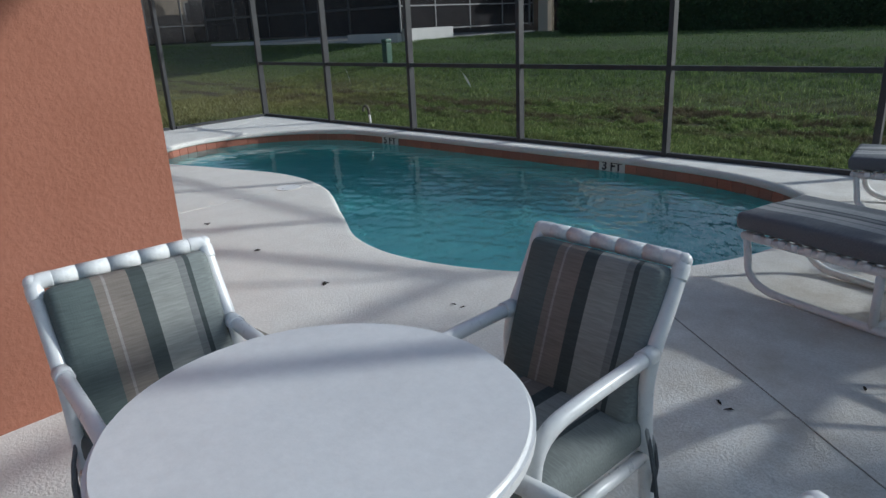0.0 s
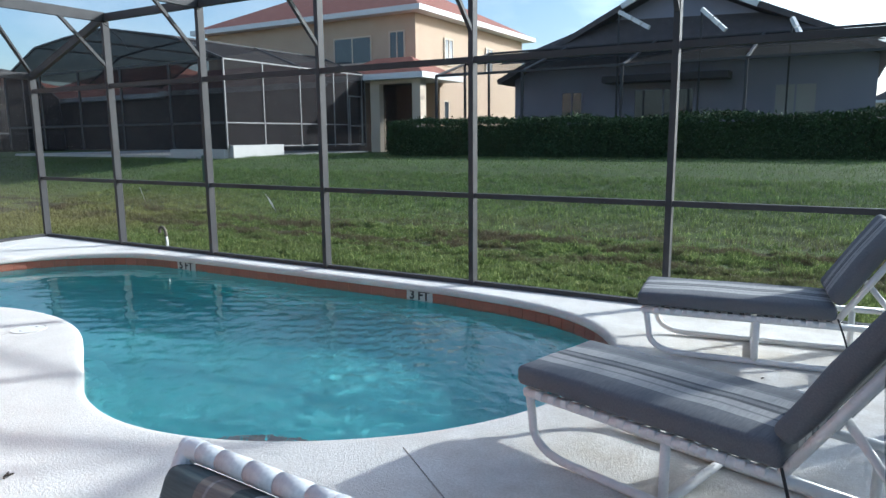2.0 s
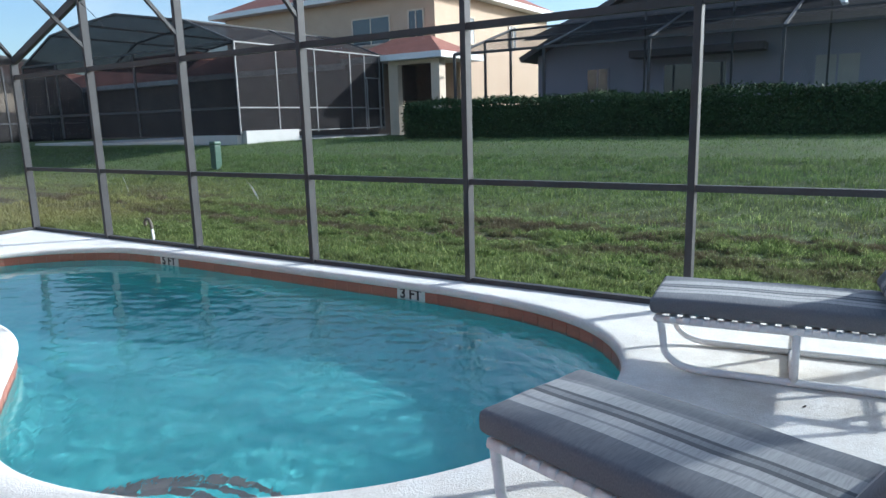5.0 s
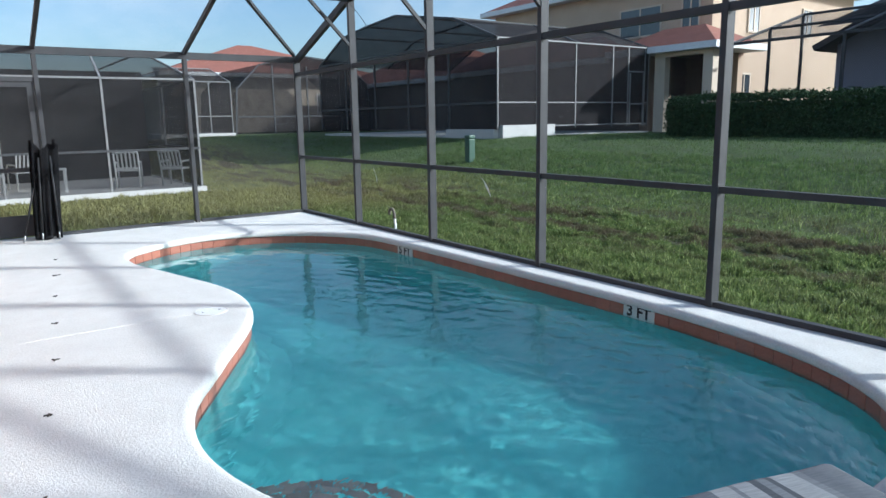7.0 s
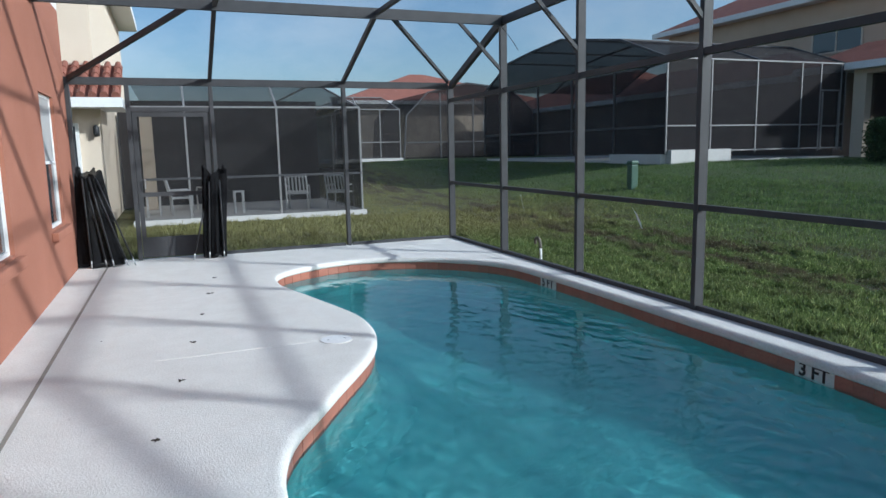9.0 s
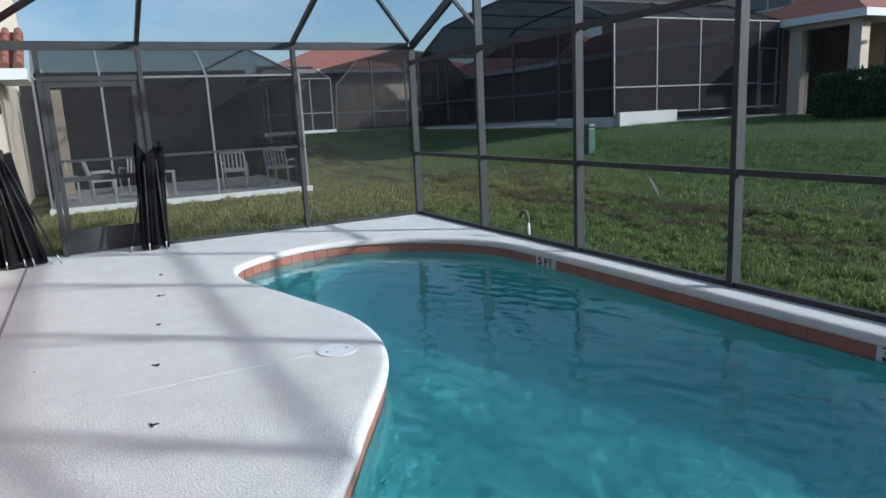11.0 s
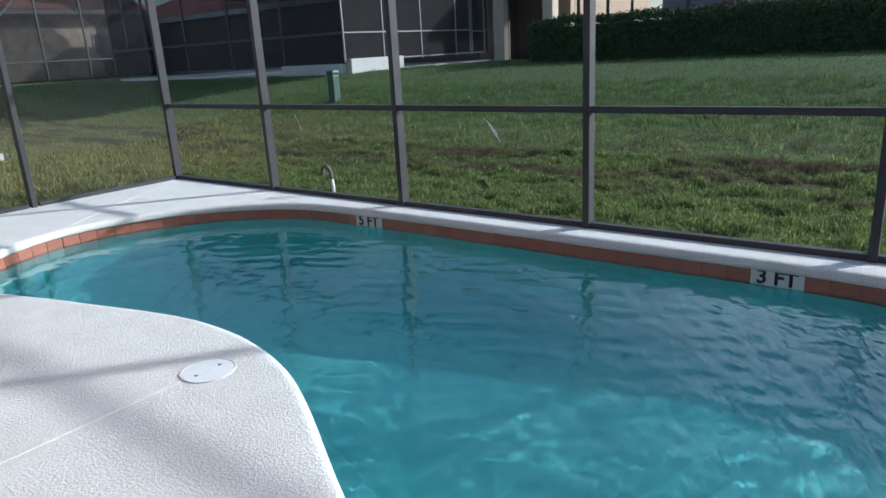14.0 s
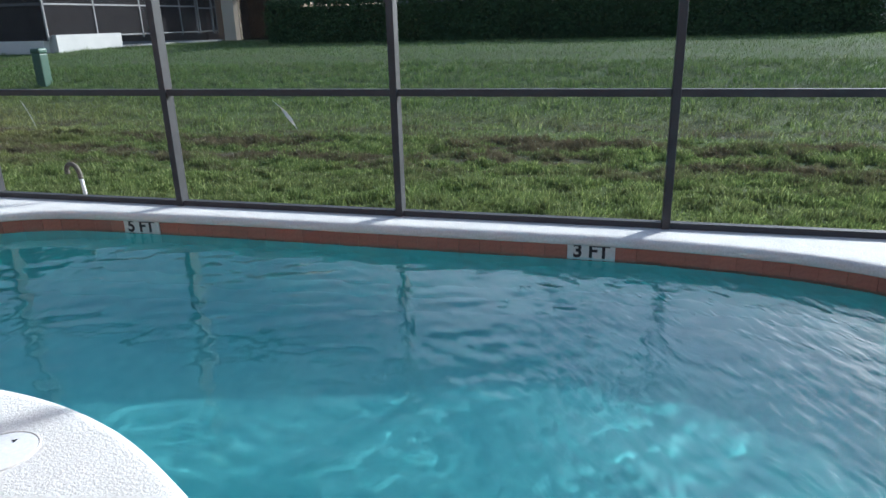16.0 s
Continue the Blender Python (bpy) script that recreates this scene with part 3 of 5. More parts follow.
def grass(name, areas, label):
    """Blades as two-triangle tapered strips; areas: x0, x1, y0, y1, count, height."""
    rng = np.random.default_rng(5)
    V, F, base = [], [], 0
    for x0, x1, y0, y1, n, h in areas:
        x, y = rng.uniform(x0, x1, n), rng.uniform(y0, y1, n)
        z = np.array([ground_z(a, b) for a, b in zip(x, y)])
        cl = np.array([noise.noise(Vector((p * 3.1, q * 3.1, 0.0))) + 0.7 * noise.noise(Vector((p * 8.0, q * 8.0, 3.0))) for p, q in zip(x, y)])
        hh = h * rng.uniform(0.55, 1.2, n) * np.clip(0.85 + 1.25 * cl, 0.2, 2.0)
        a = rng.uniform(0, 6.283, n)
        w = h * rng.uniform(0.05, 0.10, n)
        lean, b = hh * rng.uniform(0.1, 0.9, n), rng.uniform(0, 6.283, n)
        dx, dy = np.cos(a) * w, np.sin(a) * w
        tx, ty = x + np.cos(b) * lean, y + np.sin(b) * lean
        mx, my = x + np.cos(b) * lean * 0.35, y + np.sin(b) * lean * 0.35
        P = np.stack([np.stack([x - dx, y - dy, z - 0.01], 1), np.stack([x + dx, y + dy, z - 0.01], 1),
                      np.stack([mx + dx * 0.8, my + dy * 0.8, z + hh * 0.6], 1), np.stack([mx - dx * 0.8, my - dy * 0.8, z + hh * 0.6], 1),
                      np.stack([tx, ty, z + hh], 1)], 1).reshape(-1, 3)
        V.append(P)
        k = base + 5 * np.arange(n)
        F += [tuple(q) for q in np.stack([k, k + 1, k + 2, k + 3], 1).tolist()] + [tuple(q) for q in np.stack([k + 3, k + 2, k + 4], 1).tolist()]
        base += 5 * n
    me = bpy.data.meshes.new(name)
    me.from_pydata(np.concatenate(V).tolist(), [], F)
    me.materials.append(M_BLADE)
    return tagged(new(name, me), label, "grass", kind="stuff")


grass("grass", [(-13, 3, 7.05, 10.5, 250000, 0.07), (-17, 4, 10.5, 15, 80000, 0.07), (-16.3, -11.15, 1.0, 10.5, 42000, 0.09),
                (-24, 8, 15, 22, 60000, 0.055), (-34, -16.5, 7.2, 16.5, 40000, 0.06)], "mown lawn grass with worn brown patches")

# ---- own house ----
WY, WX = 1.34, -2.95
house = thing("house", "orange stucco house with two white sash windows", "house")
WIN = [(-6.95, -6.0), (-9.85, -8.9)]
WZ0, WZ1 = 0.69, 2.19
cuts = [WX] + [v for a, b in WIN for v in (b, a)] + [-11.0]
for i in range(0, len(cuts), 2):
    part("wall", boxes((cuts[i + 1], cuts[i], WY - 0.2, WY, -0.1, 3.4)), M_ORANGE, house, "orange stucco wall")
for a, b in WIN:
    part("wall_below_window", boxes((a, b, WY - 0.2, WY, -0.1, WZ0)), M_ORANGE, house, "orange stucco wall")
    part("wall_above_window", boxes((a, b, WY - 0.2, WY, WZ1, 3.4)), M_ORANGE, house, "orange stucco wall")
bm = boxes((WX - 0.2, WX, -4.2, WY - 0.2, -0.1, 3.4))
part("wall", bm, M_ORANGE, house, "orange stucco wall")
part("wall", boxes((-11.0, -10.8, -4.2, WY - 0.2, -0.1, 3.4)), M_ORANGE, house, "orange stucco wall")
part("roof", boxes((-11.0, WX, -4.2, WY, 3.4, 3.55)), M_WHITE, house, "flat white soffit")
for a, b in WIN:
    w = new("window")
    w.parent = house
    y0, y1 = WY - 0.075, WY - 0.035
    part("window_frame", boxes((a, a + 0.03, y0, y1, WZ0, WZ1), (b - 0.03, b, y0, y1, WZ0, WZ1), (a + 0.035, b - 0.035, y0, y1, WZ0, WZ0 + 0.035),
                               (a + 0.035, b - 0.035, y0, y1, WZ1 - 0.035, WZ1), (a + 0.035, b - 0.035, y0, y1 + 0.004, 1.41, 1.445)), M_WHITE, w, "white sash frame")
    part("pane", boxes((a + 0.035, b - 0.035, y0 + 0.01, y0 + 0.018, WZ0 + 0.035, 1.41)), M_GLASS, w)
    part("pane", boxes((a + 0.035, b - 0.035, y0 + 0.02, y0 + 0.028, 1.445, WZ1 - 0.035)), M_BLIND, w, "sash with a drawn pale blind")
    part("window_sill", boxes((a - 0.1, b + 0.1, WY + 0.001, WY + 0.07, WZ0 - 0.12, WZ0 - 0.02), bevel=0.012), M_ORANGE, w, "stucco sill band")

# ---- screen enclosure ----
FY, LX, RX = 6.94, -10.98, 0.66
PX = [-10.98, -9.05, -7.13, -5.2, -3.25, -1.3, 0.66]
EAVE, TOP, RAIL, LOW = 2.5, 3.2, 2.27, 0.93
encl = thing("screen_enclosure", "dark bronze aluminium pool cage with insect screen", "pool cage")


def member(name, a, b, w, h, label=""):
    bm = bmesh.new()
    bar(bm, a, b, w, h)
    return part(name, bm, M_BRONZE, encl, label)


def upright(x, y, z0, z1, wx=0.055, wy=0.1):
    part("post", boxes((x - wx / 2, x + wx / 2, y - wy / 2, y + wy / 2, z0, z1), bevel=0.004), M_BRONZE, encl)


for i, x in enumerate(PX):
    upright(x, FY, 0, EAVE if i in (0, 6) else TOP)
for a, b in zip(PX, PX[1:]):
    member("rail", (a + 0.03, FY - 0.01, LOW), (b - 0.03, FY - 0.01, LOW), 0.055, 0.05)
    member("rail", (a + 0.03, FY, 0.022), (b - 0.03, FY, 0.022), 0.06, 0.044)
    member("rail", (a + 0.03, FY - 0.01, RAIL), (b - 0.03, FY - 0.01, RAIL), 0.055, 0.06)
    z0, z1 = (EAVE if a == PX[0] else TOP), (EAVE if b == PX[-1] else TOP)
    member("eave_beam", (a + 0.03, FY, z0), (b - 0.03, FY, z1), 0.06, 0.1)
    me = bpy.data.meshes.new("screen")
    me.from_pydata([(a, FY + 0.03, 0.02), (b, FY + 0.03, 0.02), (b, FY + 0.03, z1), (a, FY + 0.03, z0)], [], [(0, 1, 2, 3)])
    me.materials.append(M_SCREEN)
    shared("screen", me, encl, Matrix())
for x in PX[1:-1]:
    member("roof_beam", (x, FY, TOP), (x, WY, TOP), 0.055, 0.13)
    member("brace", (x, FY - 0.04, 2.55), (x, FY - 0.65, TOP - 0.05), 0.04, 0.04)
for y in (5.15, 3.2):
    member("purlin", (PX[1] + 0.03, y, TOP), (PX[-2] - 0.03, y, TOP), 0.05, 0.05)
# ends: lower eave, hip panels up to the first roof beams
for X, xt in ((LX, PX[1]), (RX, PX[-2])):
    s = 1 if X < -5 else -1
    member("eave_beam", (X, FY - 0.05, EAVE), (X, WY, EAVE), 0.06, 0.1)
    for y in (5.15, 3.2):
        upright(X, y, 0, EAVE - 0.05, 0.1, 0.055)
        member("hip_rafter", (X, y, EAVE + 0.03), (xt, y, TOP), 0.05, 0.06)
    upright(X, WY + 0.03, 0, EAVE - 0.05, 0.1, 0.055)
    member("hip_rafter", (X, WY + 0.06, EAVE + 0.03), (xt, 2.95, TOP), 0.05, 0.06)
    member("brace", (X + s * 0.1, FY - 0.08, EAVE + 0.06), (xt, 5.35, TOP - 0.02), 0.04, 0.05)
    ends = [FY, 5.15, 3.2, WY]
    for a, b in zip(ends, ends[1:]):
        if s == 1 and a == 3.2:
            continue
        member("rail", (X, a - 0.06, 0.022), (X, b + 0.06, 0.022), 0.06, 0.044)
        if s == -1:
            member("rail", (X, a - 0.06, LOW), (X, b + 0.06, LOW), 0.055, 0.05)
        me = bpy.data.meshes.new("screen")
        me.from_pydata([(X - s * 0.03, a, 0.02), (X - s * 0.03, b, 0.02), (X - s * 0.03, b, EAVE), (X - s * 0.03, a, EAVE)], [], [(0, 1, 2, 3)])
        me.materials.append(M_SCREEN if s == 1 else M_SIDESCREEN)
        shared("screen", me, encl, Matrix())
    me = bpy.data.meshes.new("screen")
    me.from_pydata([(X, FY, EAVE + 0.02), (xt, FY, TOP + 0.02), (xt, WY, TOP + 0.02), (X, WY, EAVE + 0.02)], [], [(0, 1, 2, 3)])
    me.materials.append(M_SCREEN)
    shared("screen", me, encl, Matrix())
me = bpy.data.meshes.new("screen")
me.from_pydata([(PX[1], FY, TOP + 0.06), (PX[-2], FY, TOP + 0.06), (PX[-2], WY, TOP + 0.06), (PX[1], WY, TOP + 0.06)], [], [(0, 1, 2, 3)])
me.materials.append(M_SCREEN)
shared("screen", me, encl, Matrix())
member("house_beam", (PX[1], WY + 0.04, TOP), (PX[-2], WY + 0.04, TOP), 0.06, 0.12)

# screen door in the end wall
door = thing("screen_door", "dark framed screen door with a solid kick plate", "screen door", kind="structure")
upright(LX, 2.1, 0, EAVE - 0.05, 0.1, 0.06)
member("rail", (LX, 2.13, 2.12), (LX, 3.17, 2.12), 0.06, 0.06)
bm = boxes((LX - 0.02, LX + 0.02, 2.14, 2.2, 0.03, 2.08), (LX - 0.02, LX + 0.02, 3.08, 3.14, 0.03, 2.08), (LX - 0.02, LX + 0.02, 2.2, 3.08, 2.02, 2.08),
           (LX - 0.02, LX + 0.02, 2.2, 3.08, 0.9, 0.96))
part("door_frame", bm, M_BRONZE, door)
part("kick_plate", boxes((LX - 0.012, LX + 0.012, 2.2, 3.08, 0.03, 0.32)), M_BRONZE, door, "solid dark kick plate")
bm = bmesh.new()
tube(bm, [(LX + 0.02, 2.24, 1.02), (LX + 0.07, 2.24, 1.02), (LX + 0.07, 2.24, 1.14), (LX + 0.02, 2.24, 1.14)], 0.008, 6)
part("door_handle", bm, M_POLE, door)
for y0, y1, z0, z1 in ((2.2, 3.08, 0.32, 2.02), (1.36, 2.1, 0.02, EAVE), (2.13, 3.17, 2.14, EAVE)):
    me = bpy.data.meshes.new("screen")
    me.from_pydata([(LX - 0.03, y0, z0), (LX - 0.03, y1, z0), (LX - 0.03, y1, z1), (LX - 0.03, y0, z1)], [], [(0, 1, 2, 3)])
    me.materials.append(M_SCREEN)
    shared("screen", me, encl if z1 == EAVE else door, Matrix())

# ---- hedge, and an unseen tree added for its shade ----
def leaves(name, pts, nrm, size, material, parent, rng):
    n = len(pts)
    a = rng.normal(size=(n, 3)) * 0.9 + nrm
    a /= np.linalg.norm(a, axis=1)[:, None]
    b = np.cross(a, rng.normal(size=(n, 3)))
    b /= np.linalg.norm(b, axis=1)[:, None]
    c = np.cross(a, b)
    s = (size * rng.uniform(0.6, 1.4, n))[:, None]
    V = np.stack([pts - b * s, pts - c * s * 0.45 + a * s * 0.1, pts + b * s, pts + c * s * 0.45 + a * s * 0.1], 1).reshape(-1, 3)
    k = 4 * np.arange(n)
    me = bpy.data.meshes.new(name)
    me.from_pydata(V.tolist(), [], np.stack([k, k + 1, k + 2, k + 3], 1).tolist())
    me.materials.append(material)
    ob = new(name, me)
    ob.parent = parent
    return ob


rng = np.random.default_rng(11)
hedge = thing("hedge", "long clipped dark green hedge on the lawn", "hedge")
HX0, HX1, HY0, HY1, HZ0, HZ1 = -12.9, 1.7, 19.4, 20.7, 0.82, 1.98
part("core", boxes((HX0 + 0.15, HX1 - 0.15, HY0 + 0.15, HY1 - 0.15, HZ0, HZ1 - 0.14), bevel=0.08), M_HEDGE, hedge)
n = 42000
u = rng.uniform(0, 1, n)
side = rng.choice(4, n, p=[0.56, 0.32, 0.06, 0.06])
x = rng.uniform(HX0, HX1, n)
y = rng.uniform(HY0, HY1, n)
z = rng.uniform(HZ0, HZ1, n)
nr = np.zeros((n, 3))
y = np.where(side == 0, HY0, y)
z = np.where(side == 1, HZ1, z)
x = np.where(side == 2, HX0, np.where(side == 3, HX1, x))
nr[side == 0, 1], nr[side == 1, 2], nr[side == 2, 0], nr[side == 3, 0] = -1, 1, -1, 1
pts = np.stack([x, y, z], 1)
wob = np.array([noise.noise(Vector((a * 0.9, b * 0.9, c * 1.3))) for a, b, c in pts])
pts += nr * (wob * 0.16)[:, None] + rng.normal(size=(n, 3)) * 0.05
leaves("foliage", pts, nr, 0.046, M_HEDGE, hedge, rng)

# invented tree outside every view, its crown set to shade the deck
tree = thing("tree", "unseen leafy tree added to shade the deck", "tree", pose(5.4, 8.4, -0.07))
bm = bmesh.new()
tube(bm, [(0, 0, -0.2), (0.05, 0.02, 1.2), (0.0, 0.1, 2.4), (0.1, 0.1, 3.8)], [0.2, 0.16, 0.13, 0.06], 12)
for k in range(7):
    a = k * 0.9 + 0.3
    z0 = 1.7 + 0.2 * k
    tube(bm, [(0.03, 0.07, z0), (0.8 * math.cos(a), 0.8 * math.sin(a), z0 + 0.8), (1.7 * math.cos(a), 1.7 * math.sin(a), z0 + 1.3)], [0.07, 0.045, 0.015], 7)
part("trunk", bm, M_BARK, tree)
pts, nrs = [], []
for k in range(26):
    d = Vector(rng.normal(size=3)).normalized()
    c = Vector((0, 0, 3.55)) + Vector((d.x * 2.2, d.y * 2.2, d.z * 1.05)) * rng.uniform(0.35, 1.0)
    for _ in range(130):
        e = Vector(rng.normal(size=3)).normalized()
        pts.append(c + e * 0.62 * rng.uniform(0.3, 1.0))
        nrs.append(e)
leaves("crown", np.array(pts), np.array(nrs), 0.1, M_TREELEAF, tree, rng)

# ---- loungers ----
GREY, PALE, DEEP, MIDG = (0.14, 0.148, 0.16), (0.34, 0.343, 0.338), (0.085, 0.092, 0.10), (0.195, 0.203, 0.21)
M_LOUNGE = stripes("lounger_cloth", [(0.0, GREY), (0.14, PALE), (0.20, MIDG), (0.215, PALE), (0.27, DEEP), (0.30, MIDG), (0.33, DEEP), (0.35, PALE), (0.43, MIDG), (0.46, GREY)])


def cushion_mesh(bm, x0, x1, y0, y1, z0, z1, puff=0.012):
    box(bm, x0, x1, y0, y1, z0, z1, bevel=0.03, seg=3)
    bmesh.ops.subdivide_edges(bm, edges=[e for e in bm.edges if e.calc_length() > 0.3], cuts=7, use_grid_fill=True)
    cx, cy = (x0 + x1) / 2, (y0 + y1) / 2
    for v in bm.verts:
        fx, fy = (v.co.x - cx) / (x1 - x0) * 2, (v.co.y - cy) / (y1 - y0) * 2
        s = max(0, 1 - fx ** 4) * max(0, 1 - fy ** 4)
        v.co.z += (puff if v.co.z > (z0 + z1) / 2 else -puff * 0.3) * s + 0.006 * noise.noise(v.co * 5)
    return bm


def lounger(m, label):
    """Length along x from the foot, width along y, hinge of the backrest at x = 1.2."""
    L = thing("sun_lounger", label, "sun lounger", m, "loungers beside the pool")
    W, Z, r = 0.6, 0.31, 0.021
    for y in (0.03, W - 0.03):
        bm = bmesh.new()
        tube(bm, [(0.03, y, Z), (0.05, y, 0.2), (0.06, y, 0.10), (0.16, y, 0.03), (0.34, y, r), (1.42, y, r)], r, 10, 2)
        part("skid", bm, M_PVC, L, smooth=True)
        bm = bmesh.new()
        tube(bm, [(0.01, y, Z), (1.55, y, Z)], r * 1.1, 10)
        part("side_rail", bm, M_PVC, L, smooth=True)
        for x in (0.74, 1.36):
            bm = bmesh.new()
            tube(bm, [(x, y, r), (x, y, Z)], r, 10)
            part("leg", bm, M_PVC, L, smooth=True)
        bm = bmesh.new()
        tube(bm, [(1.19, y, Z + 0.02), (1.53, y, Z + 0.55)], r, 10)
        part("backrest_rail", bm, M_PVC, L, smooth=True)
        bm = bmesh.new()
        tube(bm, [(1.36, y + (0.03 if y < 0.3 else -0.03), Z + 0.28), (1.60, y + (0.03 if y < 0.3 else -0.03), Z - 0.02)], r * 0.8, 8)
        part("prop", bm, M_PVC, L, smooth=True)
    for x, z in ((0.01, Z), (0.74, r), (1.36, r), (1.55, Z)):
        bm = bmesh.new()
        tube(bm, [(x, 0.03, z), (x, W - 0.03, z)], r, 10)
        part("cross_tube", bm, M_PVC, L, smooth=True)
    bm = bmesh.new()
    tube(bm, [(1.53, 0.03, Z + 0.55), (1.53, W - 0.03, Z + 0.55)], r, 10)
    part("backrest_top", bm, M_PVC, L, smooth=True)
    strap = bmesh.new()
    box(strap, -0.022, 0.022, 0.055, W - 0.055, Z + 0.020, Z + 0.028, bevel=0.002, seg=1)
    for y in (0.002, W - 0.058):
        box(strap, -0.021, 0.021, y + 0.003, y + 0.053, Z - 0.012, Z + 0.0275, bevel=0.007, seg=2)
    first = part("strap", strap, M_STRAP, L)
    first.matrix_basis = Matrix.Translation((0.1, 0, 0))
    for k in range(1, 15):
        shared("strap", first.data, L, Matrix.Translation((0.1 + 0.073 * k, 0, 0)))
    bm = cushion_mesh(bmesh.new(), -0.03, 1.2, -0.005, W + 0.005, Z + 0.036, Z + 0.132)
    seat = part("mattress", bm, M_LOUNGE, L, "striped grey mattress", True)
    bm = cushion_mesh(bmesh.new(), 0.10, 0.70, -0.005, W + 0.005, 0.025, 0.115)
    back = part("back_cushion", bm, M_LOUNGE, L, "striped grey back cushion", True)
    back.matrix_basis = Matrix.Translation((1.185, 0, Z + 0.03)) @ Matrix.Rotation(-math.atan2(0.58, 0.37), 4, "Y")
    bm = bmesh.new()
    tube(bm, [(1.2, -0.012, Z + 0.06), (1.24, -0.03, 0.26), (1.27, -0.03, 0.16), (1.29, -0.035, 0.09)], 0.006, 6)
    part("tie", bm, M_BLACK, L, "dangling dark tie")
    return L


lounger(pose(-1.27, 3.67, 0, 0, 0, -16.5), "white tube sun lounger with a striped grey mattress")
lounger(pose(-1.16, 5.50, 0, 0, 0, 7), "white tube sun lounger with a striped blue-grey mattress")

# ---- table and chairs ----
T = thing("patio_table", "round pale patio table with a smooth top", "table", pose(-1.08, 0.72, 0))
bm = bmesh.new()
disc(bm, 0, 0, 0.675, 0.72, 0.46, 96, 0.012)
part("tabletop", bm, M_TABLE, T, "pale grey round top")
bm = bmesh.new()
ring = [(0.40 * math.cos(a * math.pi / 20), 0.40 * math.sin(a * math.pi / 20), 0.655) for a in range(41)]
tube(bm, ring, 0.024, 8)
part("apron", bm, M_PVC, T, smooth=True)
for k in range(4):
    a = math.pi / 4 + k * math.pi / 2
    bm = bmesh.new()
    tube(bm, [(0.4 * math.cos(a), 0.4 * math.sin(a), 0.665), (0.33 * math.cos(a), 0.33 * math.sin(a), 0.3), (0.36 * math.cos(a), 0.36 * math.sin(a), 0.0)], 0.022, 10, 1)
    part("leg", bm, M_PVC, T, smooth=True)

CG, CB, CD, CL = (0.10, 0.125, 0.12), (0.205, 0.175, 0.15), (0.055, 0.068, 0.066), (0.28, 0.285, 0.265)
M_CHAIR = stripes("chair_cloth", [(0.0, CG), (0.12, CB), (0.145, (0.30, 0.275, 0.255)), (0.155, CB), (0.215, CD), (0.265, CL), (0.36, (0.19, 0.195, 0.19)), (0.385, CD), (0.40, (0.2, 0.22, 0.21))])


